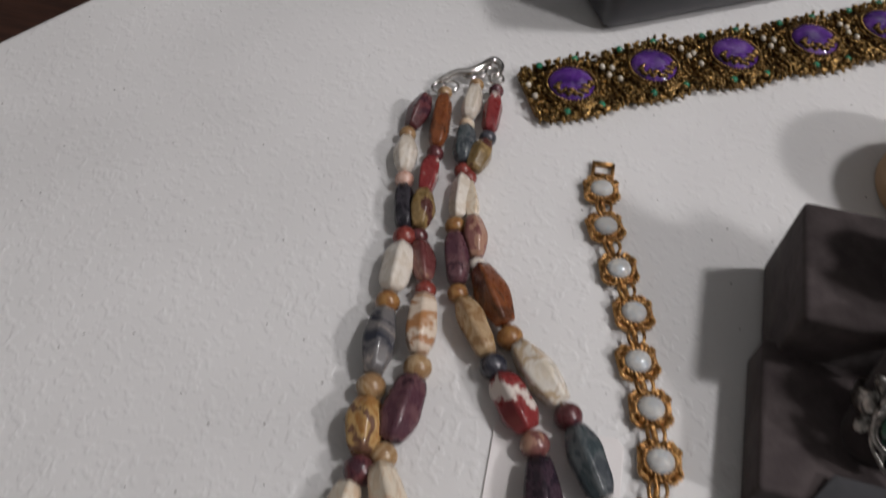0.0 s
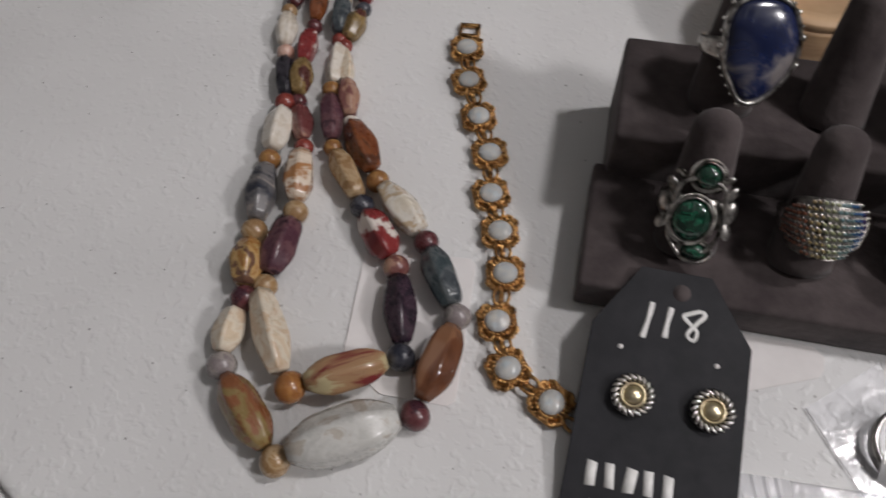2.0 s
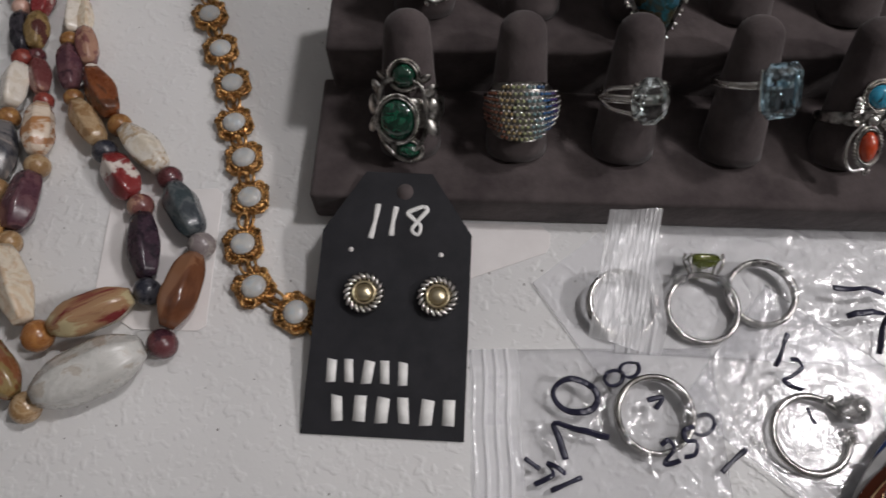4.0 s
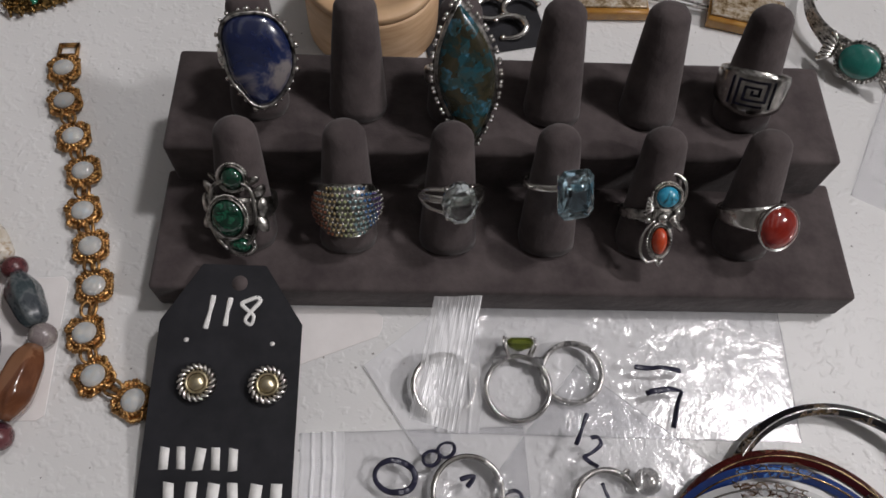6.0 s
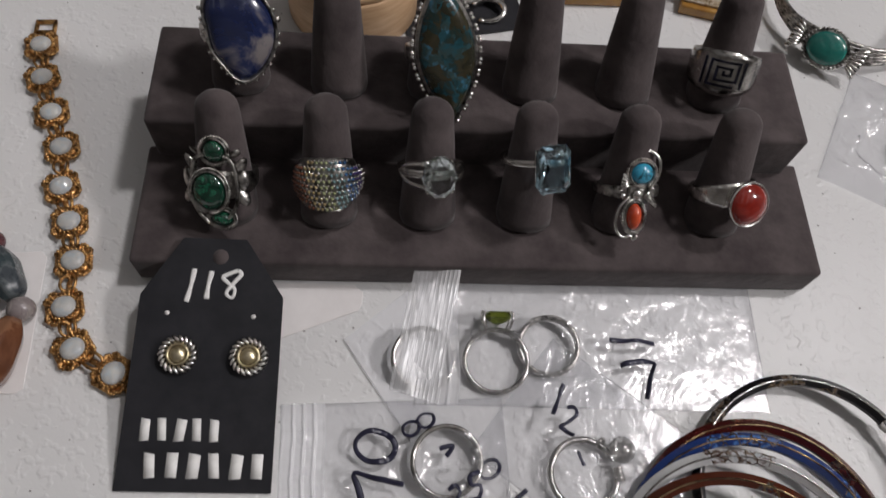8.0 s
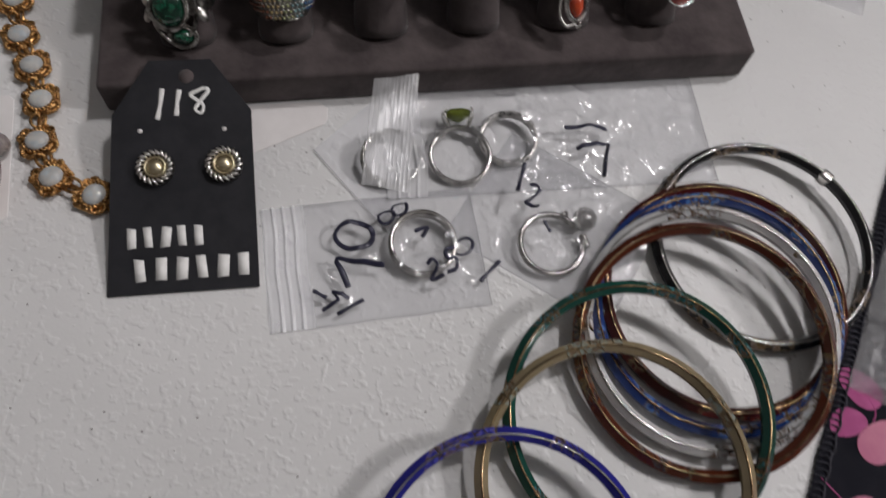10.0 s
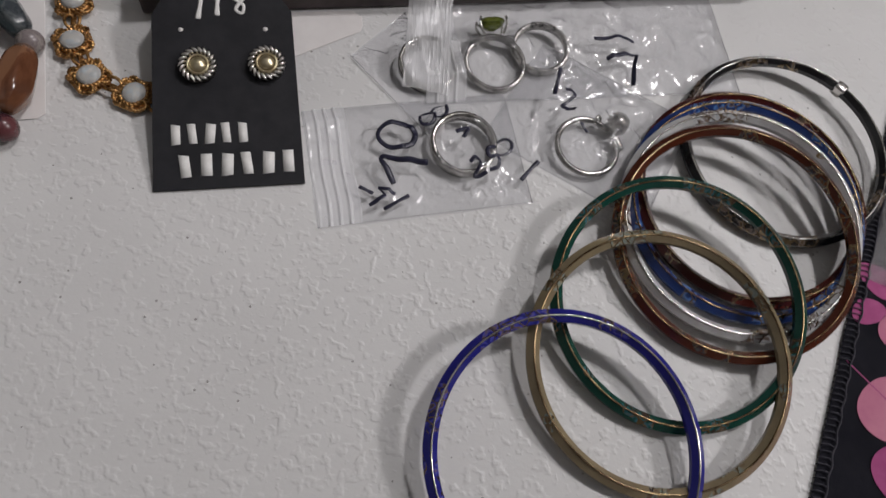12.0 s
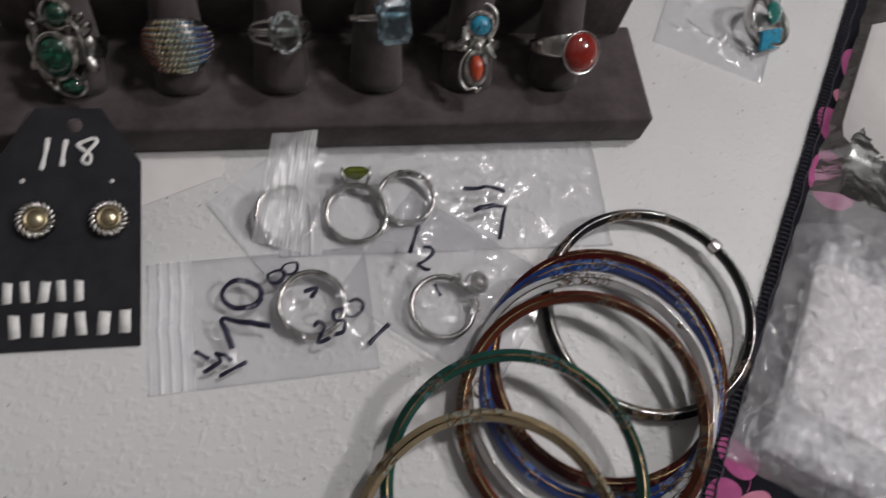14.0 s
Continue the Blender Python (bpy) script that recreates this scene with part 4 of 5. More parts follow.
def ring_on(name, i, row, along, turn, label, tip=0.0):
    """A ring's empty on a finger: local -y looks out from the stone, z runs up the finger."""
    t = thing(name, 0, 0, 0, 0, label, "ring", "rings on the display")
    slack = 9.3 - finger_radius(along, row)
    t.matrix_world = finger_pose(i, row, along) @ put(0, -slack * 0.8, 0, tip, 0, turn)
    return t, 9.3


def band(owner, r, h0, h1, mat, thick=0.9, label=""):
    """A ring band that widens from h0 at its back to h1 at its front."""
    bm = bmesh.new()
    n = 56
    rows = []
    for i in range(n):
        a = 2 * math.pi * i / n
        f = (1 - math.sin(a)) / 2
        h = h0 + (h1 - h0) * f ** 1.6
        c, s = math.cos(a), math.sin(a)
        rows.append([bm.verts.new((q * c, q * s, z)) for q, z in ((r, -h / 2), (r, h / 2), (r + thick * 0.7, h / 2), (r + thick, h / 2 * 0.7), (r + thick, -h / 2 * 0.7), (r + thick * 0.7, -h / 2))])
    for i in range(n):
        ring_faces(bm, rows[i], rows[(i + 1) % n])
    return part("band", bm, mat, owner, label)


def on_face(r, x=0, z=0, spin=0):
    """From a shape that looks up (+z) to one that looks out of the ring's front."""
    return put(x, -r, z, 90) @ put(0, 0, 0, 0, 0, spin)


def bead_row(owner, m, places):
    """Small silver balls, each a part on one shared mesh."""
    b = bmesh.new()
    ball(b, 0, 0, 0, 1.0, n=16)
    first = None
    for x, y, z, r in places:
        mm = m @ put(x, y, z) @ Matrix.Diagonal((r, r, r, 1))
        first = twin(first, owner, mm) if first else part("silver_bead", b, MAT["silver"], owner, at=mm)


def lapis_ring():
    t, r = ring_on("lapis_ring", 0, BACK, 17, 14, "large lapis stone ring in beaded silver setting", -12)
    band(t, r, 3, 7, MAT["oxid"])
    ray = [1.03, 1.02, 0.96, 1.08, 0.84, 0.84, 1.06, 0.99]

    def sh(a):
        k = (a % (2 * math.pi)) / (math.pi / 4)
        i, f = int(k), k - int(k)
        f = (1 - math.cos(f * math.pi)) / 2
        return ray[i % 8] * (1 - f) + ray[(i + 1) % 8] * f

    bm = lathe([(0, 0.2), (1.06, 0.2), (1.06, 2.4), (0.99, 2.6), (0.99, 1.0), (0, 1.0)], 48, shape=sh)
    bmesh.ops.scale(bm, vec=(10.2, 13.2, 1), verts=bm.verts)
    part("bezel", bm, MAT["oxid"], t, at=on_face(r + 0.2, 0.5, 1))
    bm = cabochon(9.9, 12.9, 3.6, 48, sh, 1.6)
    part("stone", bm, GEM["lapis"], t, "dark blue lapis with white clouds", at=on_face(r + 0.2, 0.5, 1))
    places = []
    for k in range(13):
        a = 2 * math.pi * k / 13 + 0.2
        places.append((11.3 * sh(a) * math.cos(a), 14.4 * sh(a) * math.sin(a), 1.0, 1.0 if k % 3 == 0 else 0.65))
        places.append((11.2 * sh(a + 0.2) * math.cos(a + 0.2), 14.3 * sh(a + 0.2) * math.sin(a + 0.2), 0.9, 0.6))
    bead_row(t, on_face(r + 0.2, 0.5, 1), places)


def labradorite_ring():
    t, r = ring_on("labradorite_ring", 2, BACK, 12, 6, "long marquise labradorite ring with beaded silver rim", -14)
    band(t, r, 3, 6, MAT["oxid"])
    o = []
    for k in range(40):
        s = -1 + 2 * k / 40
        o.append((8.6 * (1 - abs(s) ** 1.9), s * 21))
    ring_o = o + [(-x, -y) for x, y in o]
    m = on_face(r + 0.4, 1.0, 2, 7)
    bm = bmesh.new()
    cent = bm.verts.new((0, 0, 4.6))
    rows = []
    for f, z in ((1.0, 1.0), (0.97, 2.6), (0.86, 3.6), (0.55, 4.3)):
        rows.append([bm.verts.new((x * f, y * f, z)) for x, y in ring_o])
    for p, q in zip(rows, rows[1:]):
        ring_faces(bm, p, q)
    for i in range(len(rows[-1])):
        bm.faces.new((rows[-1][i], rows[-1][(i + 1) % len(ring_o)], cent))
    bmesh.ops.remove_doubles(bm, verts=bm.verts, dist=0.02)
    part("stone", bm, GEM["labradorite"], t, "blue-green flashing labradorite", at=m)
    part("bezel", slab([(x * 1.08, y * 1.05) for x, y in ring_o if abs(y) < 20.99 or x == 0], 0.2, 2.2, 0), MAT["oxid"], t, at=m)
    places = []
    for k in range(54):
        x, y = ring_o[int(k / 54 * len(ring_o))]
        places.append((x * 1.13 + (0.55 if x > 0 else -0.55), y * 1.07, 1.6, 0.72))
    bead_row(t, m, places)


def greek_ring():
    t, r = ring_on("greek_key_ring", 5, BACK, 11, -22, "wide silver band with square Greek key design", -10)
    band(t, r + 0.3, 6, 14, MAT["dark_mirror"], 1.2)
    R = r + 1.62
    lines = [[(-6.4, -4.6), (-6.4, 4.6)], [(6.4, -4.6), (6.4, 4.6)],
             [(3.6, -4.4), (-4.4, -4.4), (-4.4, 4.4), (4.4, 4.4), (4.4, -2.4), (-2.2, -2.4), (-2.2, 2.2), (2.2, 2.2), (2.2, -0.3), (0, -0.3), (0, 0.8)]]
    bm = bmesh.new()
    for ln in lines:
        for (x0, y0), (x1, y1) in zip(ln, ln[1:]):
            w = 0.42
            n = 6
            for k in range(n):
                u0, u1 = k / n, (k + 1) / n
                xa, ya, xb, yb = x0 + (x1 - x0) * u0, y0 + (y1 - y0) * u0, x0 + (x1 - x0) * u1, y0 + (y1 - y0) * u1
                quad = [(min(xa, xb) - w, min(ya, yb) - w), (max(xa, xb) + w, min(ya, yb) - w), (max(xa, xb) + w, max(ya, yb) + w), (min(xa, xb) - w, max(ya, yb) + w)]
                vs = [bm.verts.new((R * math.sin(x / R), -R * math.cos(x / R), y * 0.85)) for x, y in quad]
                bm.faces.new(vs)
    bmesh.ops.solidify(bm, geom=bm.faces[:], thickness=0.08)
    part("key_groove", bm, MAT["ink"], t, "blackened key pattern groove")


def oval_setting(owner, m, rx, ry, stone_mat, h=2.4, label=""):
    bm = lathe([(0, 0), (1.0, 0), (1.0, 1.6), (0.94, 1.8), (0.94, 0.9), (0, 0.9)], 32)
    bmesh.ops.scale(bm, vec=(rx + 0.7, ry + 0.7, 1), verts=bm.verts)
    rope(bm, rx + 1.15, ry + 1.15, 0.9, 0.55, int(5 * (rx + ry)))
    part("setting", bm, MAT["oxid"], owner, at=m)
    part("stone", cabochon(rx, ry, h, 30, base=0.95), stone_mat, owner, label, at=m)


def malachite_ring():
    t, r = ring_on("malachite_ring", 0, FRONT, 12, -6, "oxidised silver ring with three green malachite stones", -12)
    band(t, r, 3, 9, MAT["oxid"])
    oval_setting(t, on_face(r + 0.8, -1.2, -1.5), 4.8, 5.8, GEM["malachite"], label="green malachite oval")
    oval_setting(t, on_face(r - 0.2, 0.4, 10.6), 3.2, 3.2, GEM["malachite"], label="round green malachite")
    oval_setting(t, on_face(r - 1.2, 1.6, -10.6), 3.2, 2.3, GEM["malachite"], label="small green malachite")
    bm = bmesh.new()
    for sx in (-1, 1):
        sweep(smoothline([(sx * 1, 10, 0.5), (sx * 5.2, 8, 0.4), (sx * 6.5, 3, 0.1), (sx * 6.8, -3, 0), (sx * 5.5, -8, 0.2), (sx * 2, -12, 0.5)], 4), 0.6, 6, bm=bm)
        for x, y, a, ln in ((7.4, 6.0, 0.5, 3.0), (8.4, 1.4, 0.0, 3.4), (8.0, -3.6, -0.5, 3.2), (5.6, 9.4, 0.9, 2.4)):
            m = Matrix.Translation((sx * x, y, -2.0)) @ Matrix.Rotation(-sx * a, 4, "Z") @ Matrix.Rotation(sx * 0.7, 4, "Y") @ Matrix.Diagonal((0.62, 1.0, 0.3, 1))
            bmesh.ops.create_icosphere(bm, subdivisions=2, radius=ln, matrix=m)
    part("silver_leaves", bm, MAT["oxid"], t, at=on_face(r + 0.5))


def rainbow_ring():
    t, r = ring_on("rainbow_pave_ring", 1, FRONT, 13, 3, "domed silver ring paved with small rainbow stones", -14)
    band(t, r, 3, 12, MAT["silver"])
    cols = [(0.09, 0.026, 0.015), (0.14, 0.050, 0.025), (0.26, 0.20, 0.10), (0.27, 0.29, 0.16), (0.17, 0.26, 0.27), (0.045, 0.11, 0.24), (0.05, 0.03, 0.13)]
    mats = [gem("pave_stone_%s" % "abcdefg"[k], c, tuple(min(1, q * 1.5) for q in c), 0.08, 300) for k, c in enumerate(cols)]
    sets = [bmesh.new() for _ in cols]
    claws = bmesh.new()
    R = r + 3.6
    for row in range(-4, 5):
        for k in range(-9, 10):
            ang = (k + 0.5 * (row % 2)) * 0.122
            z = row * 1.8 * (1 - 0.25 * (ang / 1.1) ** 2)
            q = R - 0.085 * row * row - 1.6 * (ang / 1.1) ** 2
            x, y = q * math.sin(ang), -q * math.cos(ang)
            if abs(row) > 4.6 - 2.0 * (ang / 1.1) ** 2:
                continue
            idx = int(max(0, min(6, (ang + 1.1) / 2.2 * 7 + row * 0.12)))
            ball(sets[idx], x, y, z, 0.60)
            ball(claws, x + 0.75, y - 0.5, z + 0.75, 0.42)
    bm = bmesh.new()
    rows = []
    for row in range(-6, 7):
        line = []
        for k in range(-12, 13):
            ang = k * 0.098
            z = row * 1.4 * (1 - 0.25 * (ang / 1.1) ** 2)
            q = R - 0.35 - 0.055 * row * row - 1.6 * (ang / 1.1) ** 2
            line.append(bm.verts.new((q * math.sin(ang), -q * math.cos(ang), z)))
        rows.append(line)
    for p, q in zip(rows, rows[1:]):
        ring_faces(bm, p, q, False)
    bmesh.ops.solidify(bm, geom=bm.faces[:], thickness=0.8)
    part("dome", bm, MAT["oxid"], t, "silver dome under the stones")
    part("claw_work", claws, MAT["silver"], t)
    for b, m in zip(sets, mats):
        part("paving", b, m, t)


def facet_gem(rx, ry, h, n, corner=False):
    """A cut stone: table, crown, girdle and pavilion as flat facets."""
    def row(f, z):
        if corner:
            c = 0.32
            pts = [(1, 1 - c), (1 - c, 1), (-(1 - c), 1), (-1, 1 - c), (-1, -(1 - c)), (-(1 - c), -1), (1 - c, -1), (1, -(1 - c))]
            return [(x * rx * f, y * ry * f, z) for x, y in pts]
        return [(rx * f * math.cos(2 * math.pi * k / n), ry * f * math.sin(2 * math.pi * k / n), z) for k in range(n)]
    bm = bmesh.new()
    steps = ((0.60, h), (0.84, h * 0.87), (1.0, h * 0.66), (1.0, h * 0.60), (0.70, h * 0.26), (0.12, 0.0))
    rows = []
    for k, (f, z) in enumerate(steps):
        pts = row(f, z)
        if not corner and k in (1, 4):
            turn = Matrix.Rotation(math.pi / n, 3, "Z")
            pts = [turn @ Vector((x / rx, y / ry, 0)) for x, y, _ in pts]
            pts = [(p.x * rx, p.y * ry, z) for p in pts]
        rows.append([bm.verts.new(p) for p in pts])
    for k, (p, q) in enumerate(zip(rows, rows[1:])):
        if corner or k == 2:
            ring_faces(bm, p, q)
            continue
        late = k in (1, 4)
        for i in range(len(p)):
            j = (i + 1) % len(p)
            if late:
                bm.faces.new((p[i], p[j], q[j]))
                bm.faces.new((p[i], q[j], q[i]))
            else:
                bm.faces.new((p[i], p[j], q[i]))
                bm.faces.new((p[j], q[j], q[i]))
    bm.faces.new(rows[0])
    bm.faces.new(rows[-1])
    return bm


def prongs(owner, pts, h, mat):
    bm = bmesh.new()
    for x, y in pts:
        sweep([(x * 0.7, y * 0.7, 0), (x, y, h * 0.6), (x * 0.96, y * 0.96, h)], 0.42, 6, bm=bm)
        ball(bm, x * 0.94, y * 0.94, h, 0.55, n=16)
    return bm


def aqua_ring():
    t, r = ring_on("aqua_stone_ring", 2, FRONT, 17, 10, "silver split-shank ring with pale oval stone", -18)
    band(t, r, 2.6, 2.6, MAT["silver"], label="silver split shank")
    for sz in (-1, 0, 1):
        for sx in (-1, 1):
            part("shank_wire", sweep(smoothline([(sx * (r + 0.4), -1.5, 0), (sx * (r - 1.2), -r * 0.6, 2.6 * sz), (sx * 3.6, -r - 1.6, 3.6 * sz)], 5), 0.75, 6), MAT["silver"], t)
    m = on_face(r + 0.6)
    part("stone", facet_gem(5.4, 6.6, 6.0, 10), GEM["aqua"], t, "pale aqua faceted oval stone", at=m, smooth=False)
    b = prongs(t, [(3.9, 4.8), (-3.9, 4.8), (3.9, -4.8), (-3.9, -4.8)], 3.8, None)
    sweep(circle(4.0, 28, z=0.8, ry=5.2), 0.5, 6, True, b)
    part("prongs", b, MAT["silver"], t, at=m)


def blue_ring():
    t, r = ring_on("blue_cut_stone_ring", 3, FRONT, 22, 16, "silver ring with large sky-blue emerald-cut stone", -18)
    band(t, r, 1.6, 2.2, MAT["silver"])
    m = on_face(r + 0.8, 0, -1)
    part("stone", facet_gem(5.6, 7.2, 6.2, 8, True), GEM["sky"], t, "sky-blue emerald-cut stone", at=m, smooth=False)
    b = prongs(t, [(4.3, 5.5), (-4.3, 5.5), (4.3, -5.5), (-4.3, -5.5)], 4.0, None)
    sweep([(4.1, 5.2, 0.8), (-4.1, 5.2, 0.8), (-4.1, -5.2, 0.8), (4.1, -5.2, 0.8)], 0.5, 6, True, b)
    part("prongs", b, MAT["silver"], t, at=m)


def turquoise_coral_ring():
    t, r = ring_on("turquoise_coral_ring", 4, FRONT, 11.5, 2, "silver ring with turquoise and coral stones", -22)
    band(t, r, 1.6, 4, MAT["oxid"])
    m = on_face(r + 0.4)
    oval_setting(t, on_face(r + 0.5, 1, 6.2), 3.4, 3.2, GEM["turquoise"], label="blue turquoise")
    oval_setting(t, on_face(r + 0.5, -0.4, -7.2), 2.4, 4.2, GEM["coral"], label="orange coral oval")
    part("silver_scroll", sweep(smoothline([(-1.5, 12.5, 0.6), (-0.2, 13.6, 0.6), (0.4, 12.2, 0.6), (3, 13, 0.6), (6.2, 10.5, 0.6), (6.4, 5.5, 0.6), (4, 1.5, 0.6)], 4), 0.6, 6), MAT["silver"], t, at=m)
    part("silver_scroll", sweep(smoothline([(1.2, -13.4, 0.6), (0, -14.8, 0.6), (-0.8, -13.4, 0.6), (-3.6, -13.8, 0.6), (-5.8, -10.5, 0.6), (-5.2, -5, 0.6), (-2, -1, 0.6)], 4), 0.6, 6), MAT["silver"], t, at=m)
    for k in range(5):
        part("feather", sweep([(2.2, -1.2, 0.8), (4.2 + 0.5 * k, 0.5 - 1.1 * k, 0.7)], lambda q: 0.35 + 0.5 * q, 5), MAT["silver"], t, at=m)
        part("feather", sweep([(-2.2, 2.8, 0.8), (-4.8 - 0.2 * k, 6 - 1.3 * k, 0.7)], lambda q: 0.35 + 0.4 * q, 5), MAT["silver"], t, at=m)
    bead_row(t, m, [(-4.4, -0.8, 0.8, 1.1), (4.6, 1.6, 0.8, 0.9)])
    b = bmesh.new()
    ball(b, 0, 0, 0, 1.7, 1, 1, 0.7, 16)
    part("silver_dome", b, MAT["silver"], t, at=on_face(r + 1.2, 0.2, -0.3))
    part("backplate", slab([(3.4 * math.cos(a) + 0.3, 10.2 * math.sin(a) - 0.4) for a in [k * 0.2618 for k in range(24)]], -0.2, 0.3, 0.1, 1), MAT["oxid"], t, at=m)


def carnelian_ring():
    t, r = ring_on("carnelian_ring", 5, FRONT, 12, 16, "silver ring with round red carnelian dome", -20)
    band(t, r, 3, 8, MAT["silver"])
    m = on_face(r + 0.6, 0.6, -2.6)
    bm = lathe([(0, 0), (5.6, 0), (7.0, 1.4), (7.2, 2.9), (6.8, 3.1), (6.6, 1.6), (0, 1.6)], 40)
    part("setting", bm, MAT["silver"], t, at=m)
    part("stone", cabochon(6.7, 6.7, 3.8, 40, base=1.9), GEM["carnelian"], t, "glossy red carnelian dome", at=m)


for make in (lapis_ring, labradorite_ring, greek_ring, malachite_ring, rainbow_ring, aqua_ring, blue_ring, turquoise_coral_ring, carnelian_ring):
    make()


# ---- clear bags ----
def film(name, milk=0.05, rough=0.05, tint=(0.985, 0.985, 0.99), bump=0.4, bscale=160):
    """Thin clear plastic: straight through, with a sharp sheen and a little haze."""
    m, nt, b = nodes_of(name)
    nt.nodes.remove(b)
    out = nt.nodes["Material Output"]
    tr = nt.nodes.new("ShaderNodeBsdfTransparent")
    tr.inputs[0].default_value = (*tint, 1)
    gl = nt.nodes.new("ShaderNodeBsdfGlossy")
    gl.inputs["Roughness"].default_value = rough
    df = nt.nodes.new("ShaderNodeBsdfDiffuse")
    df.inputs[0].default_value = (0.85, 0.85, 0.86, 1)
    fr = nt.nodes.new("ShaderNodeFresnel")
    fr.inputs["IOR"].default_value = 1.5
    gain = nt.nodes.new("ShaderNodeMath")
    gain.operation = "MULTIPLY"
    gain.inputs[1].default_value = 1.35
    gain.use_clamp = True
    nt.links.new(fr.outputs[0], gain.inputs[0])
    v = texco(nt)
    n = noise_node(nt, v, bscale, 4, 0.6, 1.2)
    bp = nt.nodes.new("ShaderNodeBump")
    bp.inputs["Strength"].default_value = 1.0
    bp.inputs["Distance"].default_value = bump * MM
    nt.links.new(n.outputs["Fac"], bp.inputs["Height"])
    for s in (gl, df, fr):
        nt.links.new(bp.outputs[0], s.inputs["Normal"])
    m1 = nt.nodes.new("ShaderNodeMixShader")
    m1.inputs[0].default_value = milk
    nt.links.new(tr.outputs[0], m1.inputs[1])
    nt.links.new(df.outputs[0], m1.inputs[2])
    m2 = nt.nodes.new("ShaderNodeMixShader")
    nt.links.new(gain.outputs[0], m2.inputs[0])
    nt.links.new(m1.outputs[0], m2.inputs[1])
    nt.links.new(gl.outputs[0], m2.inputs[2])
    nt.links.new(m2.outputs[0], out.inputs[0])
    return m


FILM = film("clear_bag_film", 0.05, 0.14, tint=(0.885, 0.885, 0.895), bump=0.4, bscale=90)
ZIPFILM = film("bag_zip_plastic", 0.42, 0.2, bump=0.15)
CRINKLE = film("crinkled_clear_film", 0.26, 0.12, tint=(0.95, 0.95, 0.96), bump=0.7, bscale=260)
CLOUDY = film("cloudy_flat_film", 0.24, 0.16, tint=(0.93, 0.93, 0.94), bump=0.6, bscale=70)
THIN = film("thin_folded_film", 0.03, 0.14, tint=(0.95, 0.95, 0.96), bump=0.3, bscale=90)


def crumple(nu, nv, place, rnd, jitter):
    """A sheet of flat facets: a jittered grid whose cells are split along either diagonal."""
    bm = bmesh.new()
    g = []
    for j in range(nv + 1):
        row = []
        for i in range(nu + 1):
            edge = i in (0, nu) or j in (0, nv)
            du, dv = (0, 0) if edge else (rnd.uniform(-jitter, jitter), rnd.uniform(-jitter, jitter))
            row.append(bm.verts.new(place((i + du) / nu, (j + dv) / nv, 0.0 if edge else rnd.uniform(-1, 1))))
        g.append(row)
    for j in range(nv):
        for i in range(nu):
            a, b, c, d = g[j][i], g[j][i + 1], g[j + 1][i + 1], g[j + 1][i]
            if rnd.random() < 0.5:
                bm.faces.new((a, b, c))
                bm.faces.new((a, c, d))
            else:
                bm.faces.new((a, b, d))
                bm.faces.new((b, c, d))
    return bm


